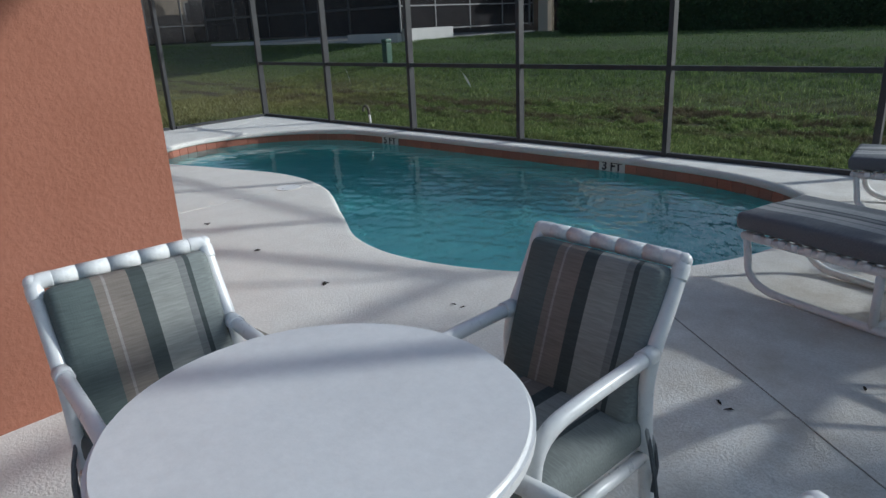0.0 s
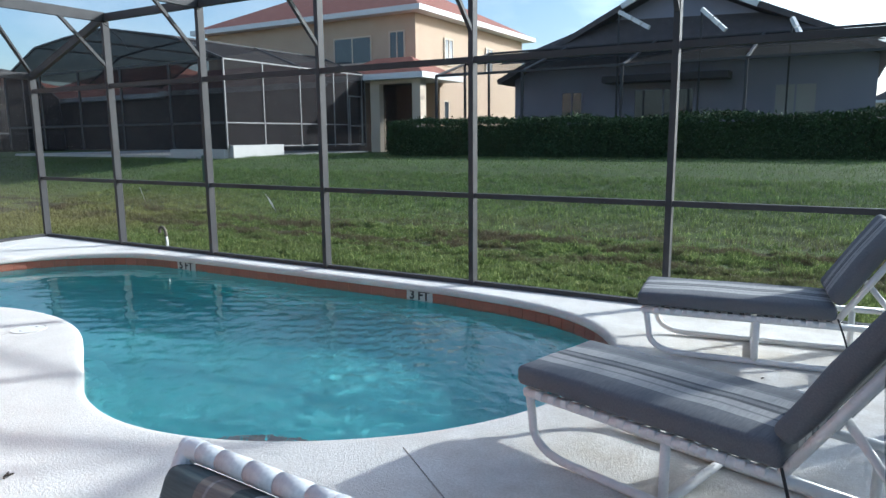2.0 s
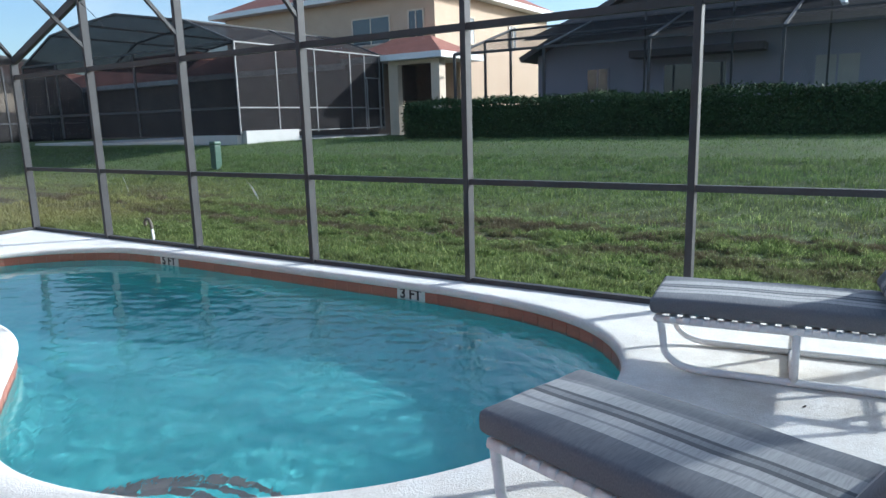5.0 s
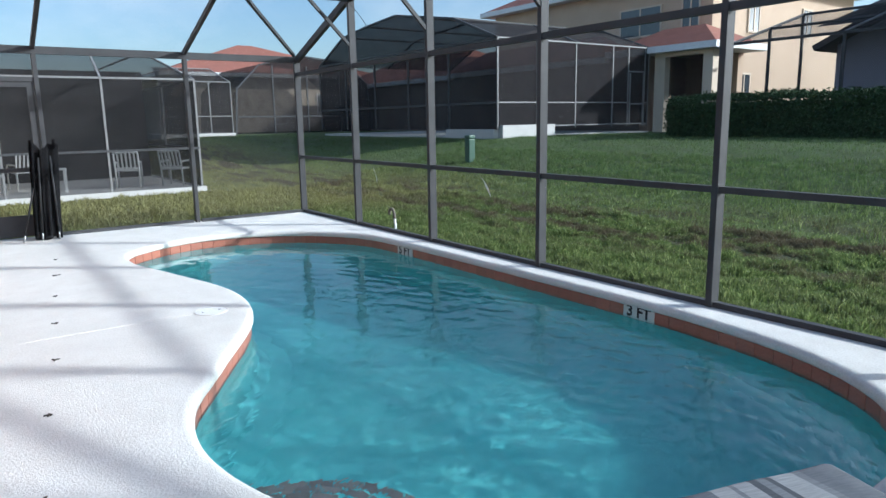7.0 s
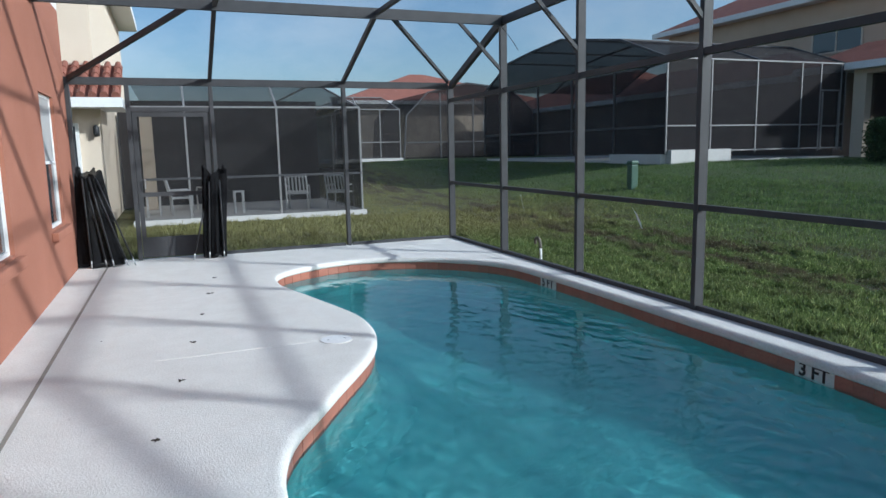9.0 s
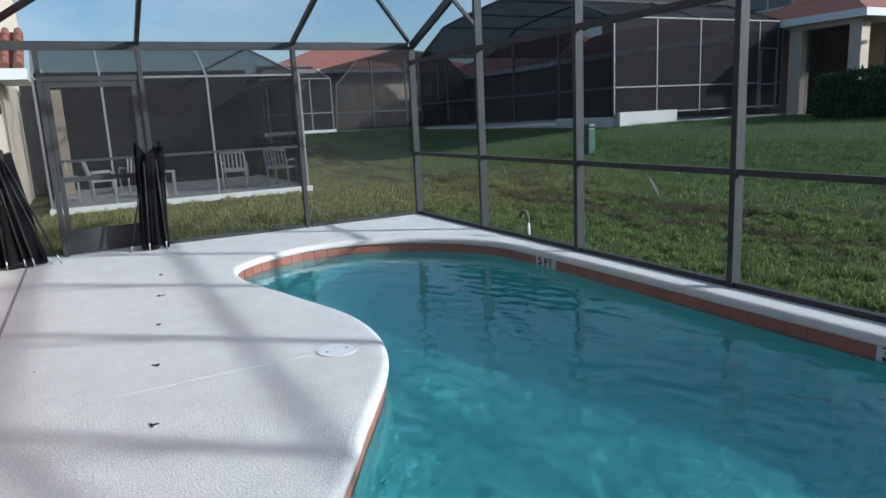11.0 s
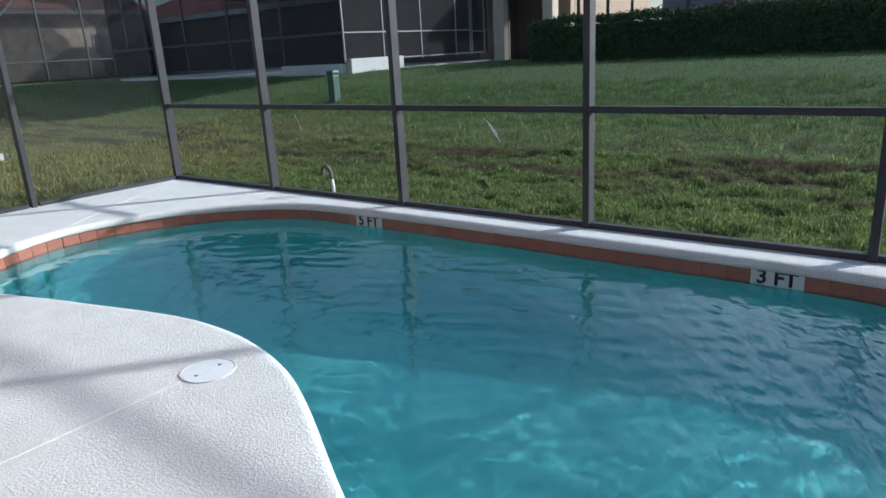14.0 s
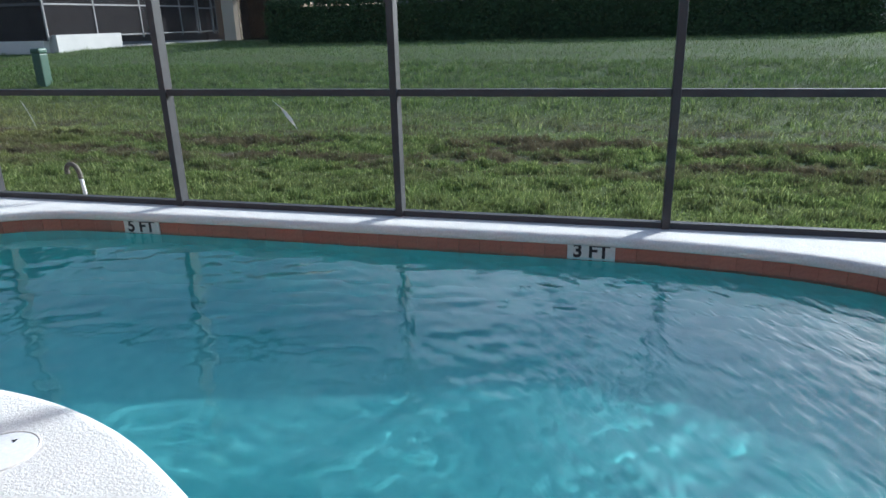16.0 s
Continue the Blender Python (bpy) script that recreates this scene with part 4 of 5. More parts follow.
def chair(m, label):
    """Faces +x; origin on the floor under the seat's middle; width along y."""
    C = thing("patio_chair", label, "chair", m, "chairs round the patio table")
    r, W = 0.022, 0.248
    for s in (-1, 1):
        y = s * W
        bm = bmesh.new()
        tube(bm, [(-0.345, y, 0.85), (-0.285, y, 0.74), (-0.20, y, 0.61), (-0.175, y, 0.48), (-0.24, y, 0.0)], r, 12, 2)
        part("back_upright", bm, M_PVC, C, smooth=True)
        bm = bmesh.new()
        tube(bm, [(-0.195, y, 0.62), (0.08, y, 0.615), (0.26, y, 0.60), (0.31, y, 0.50), (0.29, y, 0.0)], r, 12, 2)
        part("armrest", bm, M_PVC, C, smooth=True)
        bm = bmesh.new()
        tube(bm, [(-0.215, y, 0.305), (0.29, y, 0.315)], r * 0.9, 10)
        part("seat_rail", bm, M_PVC, C, smooth=True)
        bm = bmesh.new()
        tube(bm, [(-0.205, y, 0.62), (-0.155, y, 0.62)], r * 1.22, 12)
        part("collar", bm, M_PVC, C, smooth=True)
        bm = bmesh.new()
        tube(bm, [(-0.18, y, 0.44), (-0.22, y + s * 0.03, 0.3), (-0.19, y + s * 0.035, 0.2)], 0.007, 6, 1)
        tube(bm, [(-0.18, y, 0.44), (-0.17, y + s * 0.04, 0.32), (-0.2, y + s * 0.045, 0.17)], 0.007, 6, 1)
        part("tie", bm, M_LOUNGE, C, "cloth tie")
    bm = bmesh.new()
    tube(bm, [(-0.345, -W, 0.85), (-0.345, W, 0.85)], r, 14)
    part("top_bar", bm, M_PVC, C, smooth=True)
    for s in (-1, 1):
        bm = bmesh.new()
        tube(bm, [(-0.345, s * (W - 0.05), 0.85), (-0.345, s * W, 0.85), (-0.32, s * W, 0.803)], r * 1.12, 14, 2)
        bmesh.ops.create_icosphere(bm, subdivisions=2, radius=r * 1.1, matrix=Matrix.Translation((-0.345, s * W, 0.85)))
        part("elbow", bm, M_PVC, C, "moulded corner fitting", True)
    for x, z in ((0.29, 0.315), (-0.215, 0.305)):
        bm = bmesh.new()
        tube(bm, [(x, -W, z), (x, W, z)], r * 0.9, 10)
        part("cross_tube", bm, M_PVC, C, smooth=True)
    bm = bmesh.new()
    tube(bm, [(-0.345, -0.0433, 0.85), (-0.345, 0.0433, 0.85)], r * 1.09, 16)
    first = part("back_strap", bm, M_STRAP, C, smooth=True)
    for k in (-2, -1, 1, 2):
        shared("back_strap", first.data, C, Matrix.Translation((0, 0.088 * k, 0)))
    first.matrix_basis = Matrix()
    bm = cushion_mesh(bmesh.new(), -0.24, 0.28, 0.0, 0.5, 0.332, 0.43, 0.022)
    seat = part("seat_cushion", bm, M_CHAIR, C, "striped sage-grey seat cushion", True)
    seat.matrix_basis = Matrix.Translation((0, -0.25, 0))
    bm = cushion_mesh(bmesh.new(), 0.0, 0.462, 0.0, 0.47, -0.004, 0.082, 0.03)
    back = part("back_cushion", bm, M_CHAIR, C, "striped sage-grey back cushion", True)
    back.matrix_basis = Matrix.Translation((-0.145, -0.235, 0.405)) @ Matrix.Rotation(-math.atan2(0.45, -0.175), 4, "Y") @ Matrix.Translation((0, 0, -0.04))
    return C


chair(pose(-1.72, 0.70, 0, 0, 0, -7), "white tube patio chair with striped grey cushions, by the orange wall")
chair(pose(-1.0, 1.38, 0, 0, 0, -94), "white tube patio chair with striped grey cushions, facing the table")
chair(pose(-0.53, 0.66, 0, 0, 0, 176), "white tube patio chair with striped grey cushions, pushed to the table")

# ---- waterline tiles and depth marks ----
def rim_at(s):
    """Place and outward normal at the length s along the rim."""
    f = (s / RIM_LENGTH) % 1 * len(RIM)
    i = int(f)
    q = RIM[i].lerp(RIM[(i + 1) % len(RIM)], f - i)
    n = RIM_N[i].lerp(RIM_N[(i + 1) % len(RIM)], f - i).normalized()
    return q, n


def near_rim(x):
    """Length along the far side at that x."""
    i = min((k for k in range(len(RIM)) if RIM[k].y > 6), key=lambda k: abs(RIM[k].x - x))
    return RIM_LENGTH * i / len(RIM)


TW = 0.155
count = int(RIM_LENGTH / TW)
marks = [(near_rim(-3.735), "3 FT"), (near_rim(-7.39), "5 FT")]
bm = bmesh.new()
box(bm, -0.077, 0.077, -0.006, 0.006, -0.078, 0.078, bevel=0.0015, seg=1)
me_tile = bpy.data.meshes.new("waterline_tile")
bm.to_mesh(me_tile)
bm.free()
me_tile.materials.append(M_TILE)
for i in range(count):
    s = RIM_LENGTH * (i + 0.5) / count
    if any(abs(s - m) < 0.2 for m, _ in marks):
        continue
    q, n = rim_at(s)
    shared("waterline_tile", me_tile, pool, Matrix.Translation((q.x + n.x * 0.027, q.y + n.y * 0.027, -0.136)) @ Matrix.Rotation(math.atan2(n.y, n.x) - math.pi / 2, 4, "Z"))
for s, text in marks:
    q, n = rim_at(s)
    m = Matrix.Translation((q.x + n.x * 0.027, q.y + n.y * 0.027, -0.128)) @ Matrix.Rotation(math.atan2(n.y, n.x) - math.pi / 2, 4, "Z")
    bm = bmesh.new()
    box(bm, -0.162, 0.162, -0.009, 0.006, -0.078, 0.062, bevel=0.002, seg=1)
    tile = part("depth_tile", bm, M_MARK, pool, "white depth tile with black figures")
    tile.matrix_basis = m
    words("lettering", text, 0.135, Matrix.Translation((0, -0.0125, 0.01)) @ Matrix.Rotation(math.pi / 2, 4, "X"), tile, M_INK)

# skimmer lid
lid = thing("skimmer_lid", "round white plastic skimmer lid set in the deck", "lid", pose(-5.66, 3.727, 0.001, 0, 0, 93))
bm = bmesh.new()
disc(bm, 0, 0, 0.0, 0.003, 0.122, 48, 0.001)
part("plate", bm, M_WHITE, lid)
bm = bmesh.new()
tube(bm, [(0.128 * math.cos(a * math.pi / 16), 0.128 * math.sin(a * math.pi / 16), 0.0005) for a in range(33)], 0.004, 6)
part("ring", bm, M_PALEJOINT, lid)
for s in (-1, 1):
    bm = bmesh.new()
    disc(bm, 0.068 * s, 0, 0.0015, 0.0042, 0.013, 3)
    part("finger_hole", bm, M_BLACK, lid, "dark finger hole")

# ---- neighbours ----
def wall_box(parent, x0, x1, y0, y1, z0, z1, material, label):
    return part("wall", boxes((x0, x1, y0, y1, z0, z1)), material, parent, label)


def hip_roof(parent, x0, x1, y0, y1, z, rise, material, along="x", run=None, label="tiled hip roof"):
    run = run if run is not None else min(x1 - x0, y1 - y0) / 2
    bm = bmesh.new()
    c = [bm.verts.new(v) for v in ((x0, y0, z), (x1, y0, z), (x1, y1, z), (x0, y1, z))]
    if along == "x":
        r = [bm.verts.new((x0 + run, (y0 + y1) / 2, z + rise)), bm.verts.new((x1 - run, (y0 + y1) / 2, z + rise))]
        bm.faces.new((c[0], c[1], r[1], r[0]))
        bm.faces.new((c[2], c[3], r[0], r[1]))
        bm.faces.new((c[1], c[2], r[1]))
        bm.faces.new((c[3], c[0], r[0]))
    else:
        r = [bm.verts.new(((x0 + x1) / 2, y0 + run, z + rise)), bm.verts.new(((x0 + x1) / 2, y1 - run, z + rise))]
        bm.faces.new((c[0], c[1], r[0]))
        bm.faces.new((c[1], c[2], r[1], r[0]))
        bm.faces.new((c[2], c[3], r[1]))
        bm.faces.new((c[3], c[0], r[0], r[1]))
    bm.faces.new(c)
    roof = part("roof", bm, material, parent, label)
    t = 0.22
    part("fascia", boxes((x0 - 0.03, x1 + 0.03, y0 - 0.03, y0, z - t, z + 0.02), (x0 - 0.03, x1 + 0.03, y1, y1 + 0.03, z - t, z + 0.02),
                         (x0 - 0.03, x0, y0, y1, z - t, z + 0.02), (x1, x1 + 0.03, y0, y1, z - t, z + 0.02), (x0, x1, y0, y1, z - t, z - t + 0.03)), M_WHITE, parent, "white fascia and soffit")
    return roof


def house_window(parent, x, y, z, w, h, face, glass=None, trim=None):
    """A framed window on a wall: face '-y' or '+x'."""
    win = new("window")
    win.parent = parent
    rot = 0 if face == "-y" else math.pi / 2
    win.matrix_basis = Matrix.Translation((x, y, z)) @ Matrix.Rotation(rot, 4, "Z")
    part("frame", boxes((-w / 2, -w / 2 + 0.07, -0.05, 0.0, 0, h), (w / 2 - 0.07, w / 2, -0.05, 0.0, 0, h), (-w / 2 + 0.07, w / 2 - 0.07, -0.05, 0, 0, 0.07),
                        (-w / 2 + 0.07, w / 2 - 0.07, -0.05, 0, h - 0.07, h), (-0.03, 0.03, -0.05, 0, 0.07, h - 0.07)), trim or M_WHITE, win)
    part("pane", boxes((-w / 2 + 0.07, -0.03, -0.03, -0.01, 0.07, h - 0.07)), glass or M_GLASS, win)
    part("pane", boxes((0.03, w / 2 - 0.07, -0.03, -0.01, 0.07, h - 0.07)), glass or M_GLASS, win)
    return win


def quad(parent, name, pts, material):
    me = bpy.data.meshes.new(name)
    me.from_pydata(pts, [], [tuple(range(len(pts)))])
    me.materials.append(material)
    return shared(name, me, parent, Matrix())


def cage_bars(parent, segs, w, material):
    for a, b in segs:
        bm = bmesh.new()
        bar(bm, a, b, w, w)
        part("frame_bar", bm, material, parent)


# the neighbour with the white column: enclosure, column, two-storey house
G = 1.05
cage_b = thing("far_pool_cage", "large pool cage with dark screens on a white plinth", "pool cage")
bx0, bx1, by0, by1, be = -31.0, -17.8, 17.0, 24.7, 4.12
part("plinth", boxes((-20.6, bx1 - 0.1, by0 - 0.1, by0 + 0.1, G - 0.3, G + 0.12), (bx1 - 0.1, bx1 + 0.15, by0 + 0.1, 19.5, G - 0.3, G + 0.25)), M_CONC, cage_b, "white concrete plinth")
part("slab", boxes((bx0, bx1 + 0.1, by0 + 0.1, by1, G - 0.4, G - 0.1)), M_CONC, cage_b)
ysb = [17.0, 18.75, 20.65, 22.62, 23.5, 24.47, 24.7]
segs = [((bx1, y, G + 0.1), (bx1, y, be)) for y in ysb]
segs += [((bx1, by0, be), (bx1, by1, be)), ((bx1, by0, G + 1.0), (bx1, 23.5, G + 1.0)), ((bx1, 24.47, G + 1.0), (bx1, by1, G + 1.0)), ((bx1, 23.5, G + 2.16), (bx1, 24.47, G + 2.16)),
         ((bx1 + 0.02, 23.6, G + 0.95), (bx1 + 0.02, 24.4, G + 0.95)), ((bx1 + 0.02, 23.6, G + 0.12), (bx1 + 0.02, 23.6, G + 2.1)), ((bx1 + 0.02, 24.4, G + 0.12), (bx1 + 0.02, 24.4, G + 2.1)),
         ((bx1, by0, G + 0.2), (bx1, by1, G + 0.2))]
cage_bars(cage_b, segs, 0.044, M_PALEALU)
dark = [((x, by0, G + 0.1), (x, by0, be)) for x in (-31, -28.4, -25.8, -23.2, -20.5)] + [((bx0, by0, be), (bx1, by0, be)), ((bx0, by0, G + 1.0), (bx1, by0, G + 1.0))]
prof = [(bx0, be), (-28.5, 5.2), (-26.4, 5.42), (-24.0, 5.58), (-20.2, 5.0), (bx1, be)]
for y in (by0, 20.8, by1):
    dark += [((a[0], y, a[1]), (b[0], y, b[1])) for a, b in zip(prof, prof[1:])]
for a in prof[1:-1]:
    dark.append(((a[0], by0, a[1]), (a[0], by1, a[1])))
cage_bars(cage_b, dark, 0.07, M_BRONZE)
quad(cage_b, "screen", [(bx1, by0, G + 0.2), (bx1, by1, G + 0.2), (bx1, by1, be), (bx1, by0, be)], M_FARSCREEN)
quad(cage_b, "screen", [(bx0, by0, G + 0.1), (bx1, by0, G + 0.1)] + [(a, by0, b) for a, b in prof[::-1]], M_FARSCREEN)
for a, b in zip(prof, prof[1:]):
    quad(cage_b, "screen", [(a[0], by0, a[1]), (b[0], by0, b[1]), (b[0], by1, b[1]), (a[0], by1, a[1])], M_FARSCREEN)

house_b = thing("two_storey_house", "peach two-storey house with a red tiled hip roof", "house")
wall_box(house_b, -31.0, -17.3, 28.0, 40.0, 0.6, 7.2, M_PEACH, "peach stucco walls")
hip_roof(house_b, -31.6, -16.7, 27.4, 40.6, 7.35, 3.1, M_ROOF, "x", 6.0)
house_window(house_b, -20.9, 27.99, 5.0, 2.3, 1.3, "-y", trim=M_CREAM)
house_window(house_b, -18.3, 27.99, 5.0, 0.9, 1.4, "-y", trim=M_CREAM)
house_window(house_b, -17.29, 31.0, 5.0, 0.9, 1.3, "+x", trim=M_CREAM)
house_window(house_b, -17.29, 35.5, 5.0, 0.9, 1.3, "+x", trim=M_CREAM)
house_window(house_b, -17.29, 30.5, 1.9, 1.0, 1.4, "+x", trim=M_CREAM)
wall_box(house_b, -31.0, -18.4, 25.0, 27.99, 0.6, 3.95, M_SHADETAUPE, "ground floor wall toned taupe for the lanai shade")
wall_box(house_b, -46.0, -31.2, 25.5, 34.0, 0.6, 3.9, M_SHADETAUPE, "ground floor wing toned taupe for the lanai shade")
part("column", boxes((-17.73, -17.26, 25.0, 25.45, 0.6, 3.75)), M_CREAM, house_b, "cream column")
part("column", boxes((-15.6, -15.2, 25.0, 25.45, 0.6, 3.75)), M_CREAM, house_b, "cream column")
part("lintel", boxes((-17.73, -15.2, 25.0, 25.45, 3.75, 3.98)), M_CREAM, house_b)
part("lanai_screen", boxes((-17.26, -15.6, 25.3, 25.33, 0.9, 3.75)), M_NEXTSCREEN, house_b, "dark screened opening")
wall_box(house_b, -17.2, -15.8, 27.6, 27.95, 0.6, 3.9, M_PEACH, "peach stucco walls")
hip_roof(house_b, -19.9, -14.85, 24.6, 27.98, 4.12, 0.85, M_ROOF, "x", 1.6, "low tiled porch roof")

hip_roof(house_b, -31.3, -20.1, 24.8, 27.98, 3.97, 1.1, M_ROOF, "x", 1.6, "low tiled roof over the ground floor")
hip_roof(house_b, -46.4, -31.4, 25.0, 34.4, 3.92, 2.1, M_ROOF, "x", 4.4, "tiled roof of the wing")

# grey house behind the hedge
house_c = thing("grey_house", "grey single-storey house with a dark gabled roof", "house")
bm = bmesh.new()
front = [(-12.3, 0.7), (0.8, 0.7), (0.8, 4.1), (-5.75, 7.05), (-12.3, 3.95)]
a = [bm.verts.new((x, 28.0, z)) for x, z in front]
b = [bm.verts.new((x, 40.0, z)) for x, z in front]
bm.faces.new(a)
bm.faces.new(b)
for i in range(len(front)):
    j = (i + 1) % len(front)
    bm.faces.new((a[i], a[j], b[j], b[i]))
part("wall", bm, M_GREY, house_c, "grey stucco walls")
for sgn, xe, ze in ((1, 1.2, 4.13), (-1, -12.75, 3.75)):
    bm = bmesh.new()
    bar(bm, (-5.75, 33.7, 7.2), (xe, 33.7, ze), 13.0, 0.2)
    part("roof", bm, M_SHINGLE, house_c, "dark shingle roof slope")
for p0, p1 in (((-7.6, 6.28), (-5.75, 7.2)), ((-5.75, 7.2), (-2.9, 5.92))):
    bm = bmesh.new()
    bar(bm, (p0[0], 27.15, p0[1]), (p1[0], 27.15, p1[1]), 0.1, 0.2)
    part("barge_board", bm, M_WHITE, house_c, "white barge board")
skirt = bmesh.new()
v = [skirt.verts.new(q) for q in ((-12.4, 26.6, 4.4), (0.9, 26.6, 4.4), (-2.9, 27.95, 5.75), (-8.6, 27.95, 5.95))]
skirt.faces.new(v)
part("roof_skirt", skirt, M_SHINGLE, house_c, "dark shingle lower roof")
part("awning", boxes((-8.2, -3.7, 26.9, 28.0, 3.5, 3.75)), M_SHINGLE, house_c, "dark awning")
house_window(house_c, -9.75, 27.99, 2.1, 0.95, 1.2, "-y", trim=M_GREY)
house_window(house_c, -6.1, 27.99, 1.2, 2.3, 2.1, "-y", trim=M_GREY)
house_window(house_c, -1.6, 27.99, 1.9, 1.4, 1.4, "-y", glass=M_BLIND, trim=M_GREY)
cage_c = thing("far_pool_cage", "dark bronze pool cage in front of the grey house", "pool cage")
cy0, cy1 = 22.6, 26.9
segs = []
for x in (-13.0, -9.6, -6.2, -2.6, 0.9):
    segs += [((x, cy0, 0.95), (x, cy0, 3.7)), ((x, cy0, 3.7), (x, cy1, 4.9))]
segs += [((-13.0, cy0, 3.7), (0.9, cy0, 3.7)), ((-13.0, 24.8, 4.3), (0.9, 24.8, 4.3)), ((-13.0, cy1, 4.9), (0.9, cy1, 4.9)), ((-13.0, cy0, 2.0), (0.9, cy0, 2.0)),
         ((-13.0, 24.8, 0.95), (-13.0, 24.8, 4.3)), ((-13.0, cy1, 0.95), (-13.0, cy1, 4.9)), ((-13, cy0, 3.7), (-13.8, 27.0, 4.2))]
cage_bars(cage_c, segs, 0.08, M_BRONZE)
quad(cage_c, "screen", [(-13, cy0, 0.95), (0.9, cy0, 0.95), (0.9, cy0, 3.7), (-13, cy0, 3.7)], M_SCREEN)
quad(cage_c, "screen", [(-13, cy0, 3.7), (0.9, cy0, 3.7), (0.9, cy1, 4.9), (-13, cy1, 4.9)], M_NEXTSCREEN)
# white dashes for the sunlit stretches of rafter; the sunlight is in their colour
for x0, z0, x1, z1 in ((-7.34, 5.9, -6.15, 5.2), (-4.5, 5.72, -3.66, 4.92), (-1.74, 5.18, -1.36, 4.45)):
    bm = bmesh.new()
    for f0, f1 in ((0.0, 0.42), (0.47, 0.74), (0.79, 1.0)):
        bar(bm, (x0 + (x1 - x0) * f0, 26.0 - 0.4 * f0, z0 + (z1 - z0) * f0), (x0 + (x1 - x0) * f1, 26.0 - 0.4 * f1, z0 + (z1 - z0) * f1), 0.12, 0.13)
    part("sunlit_dash", bm, M_WHITE, cage_c, "white dashes standing for sunlit stretches of a rafter")
    cage_bars(cage_c, [((x0, 26.0, 0.95), (x0, 26.0, z0))], 0.06, M_BRONZE)

# next-door neighbour with chairs in a pool cage
house_a = thing("neighbour_house", "cream house with a red tiled roof edge", "house")
wall_box(house_a, -30.0, -17.2, -8.0, 1.25, -0.2, 2.6, M_CREAM, "cream stucco walls")
wall_box(house_a, -30.0, -18.4, -8.0, 1.1, 2.6, 6.4, M_CREAM, "cream upper storey")
bm = bmesh.new()
bar(bm, (-16.55, -3.09, 2.69), (-18.4, -3.09, 3.55), 9.6, 0.04)
for k in range(5):
    x, z = -16.5 - 0.37 * k, 2.74 + 0.172 * k
    for n in range(30):
        y = 1.62 - 0.22 * n
        tube(bm, [(x, y, z), (x - 0.4, y, z + 0.17)], [0.085, 0.07], 8)
part("roof_edge", bm, M_ROOF, house_a, "courses of red clay tile")
part("fascia", boxes((-16.62, -16.5, -7.9, 1.74, 2.5, 2.7), (-18.4, -16.62, 1.6, 1.74, 2.5, 2.7), (-18.4, -16.62, -7.9, 1.6, 2.5, 2.56)), M_WHITE, house_a, "white fascia and soffit")
hip_roof(house_a, -30.5, -17.9, -8.0, 1.7, 6.5, 1.8, M_ROOF, "x", 3.0)
house_window(house_a, -17.19, 0.3, 0.3, 1.0, 1.9, "+x")
lamp = new("wall_lamp")
lamp.parent = house_a
part("backplate", boxes((-17.199, -17.17, 1.08, 1.2, 1.92, 2.12), bevel=0.008), M_BLACK, lamp)
bm = bmesh.new()
tube(bm, [(-17.1, 1.14, 1.9), (-17.1, 1.14, 1.98), (-17.1, 1.14, 2.12), (-17.1, 1.14, 2.16)], [0.03, 0.06, 0.06, 0.015], 10)
part("lantern", bm, M_BLACK, lamp, "dark lantern", True)
cage_a = thing("neighbour_pool_cage", "pool cage with dark screens and pale bars on a white kerb", "pool cage")
ax, ae, at = -16.75, 2.52, 3.2
part("kerb", boxes((ax - 9, ax + 0.1, 6.85, 7.0, -0.2, 0.05), (ax - 0.05, ax + 0.1, 1.75, 6.85, -0.2, 0.05)), M_CONC, cage_a, "white kerb")
part("slab", boxes((ax - 9, ax - 0.05, 1.75, 6.85, -0.2, 0.03)), M_DECK, cage_a, "pale pool deck")
segs = [((ax, y, 0.05), (ax, y, ae)) for y in (1.8, 2.95, 4.95, 6.92)] + [((ax, 1.8, ae), (ax, 6.92, ae)), ((ax - 1.2, 1.8, at), (ax - 1.2, 6.1, at)), ((ax, 6.92, ae), (ax - 9, 6.92, ae)),
        ((ax - 1.2, 6.1, at), (ax - 9, 6.1, at))]
segs += [((ax, y, ae), (ax - 1.2, min(y, 6.1), at)) for y in (1.8, 2.95, 4.95, 6.92)] + [((x, 6.92, 0.05), (x, 6.92, ae)) for x in (ax - 3, ax - 6, ax - 9)]
cage_bars(cage_a, segs, 0.042, M_PALEALU)
cage_bars(cage_a, [((ax, 1.8, 0.95), (ax, 6.92, 0.95)), ((ax - 9, 6.92, 0.95), (ax, 6.92, 0.95))], 0.05, M_BRONZE)
quad(cage_a, "screen", [(ax, 1.8, 0.05), (ax, 6.92, 0.05), (ax, 6.92, ae), (ax, 1.8, ae)], M_NEXTSCREEN)
quad(cage_a, "screen", [(ax, 1.8, ae), (ax, 6.92, ae), (ax - 1.2, 6.1, at), (ax - 1.2, 1.8, at)], M_NEXTSCREEN)
quad(cage_a, "screen", [(ax, 6.92, 0.05), (ax - 9, 6.92, 0.05), (ax - 9, 6.92, ae), (ax, 6.92, ae)], M_FARSCREEN)
quad(cage_a, "screen", [(ax, 6.92, ae), (ax - 9, 6.92, ae), (ax - 9, 6.1, at), (ax - 1.2, 6.1, at)], M_NEXTSCREEN)
quad(cage_a, "screen", [(ax - 1.2, 1.8, at), (ax - 1.2, 6.1, at), (ax - 9, 6.1, at), (ax - 9, 1.8, at)], M_NEXTSCREEN)

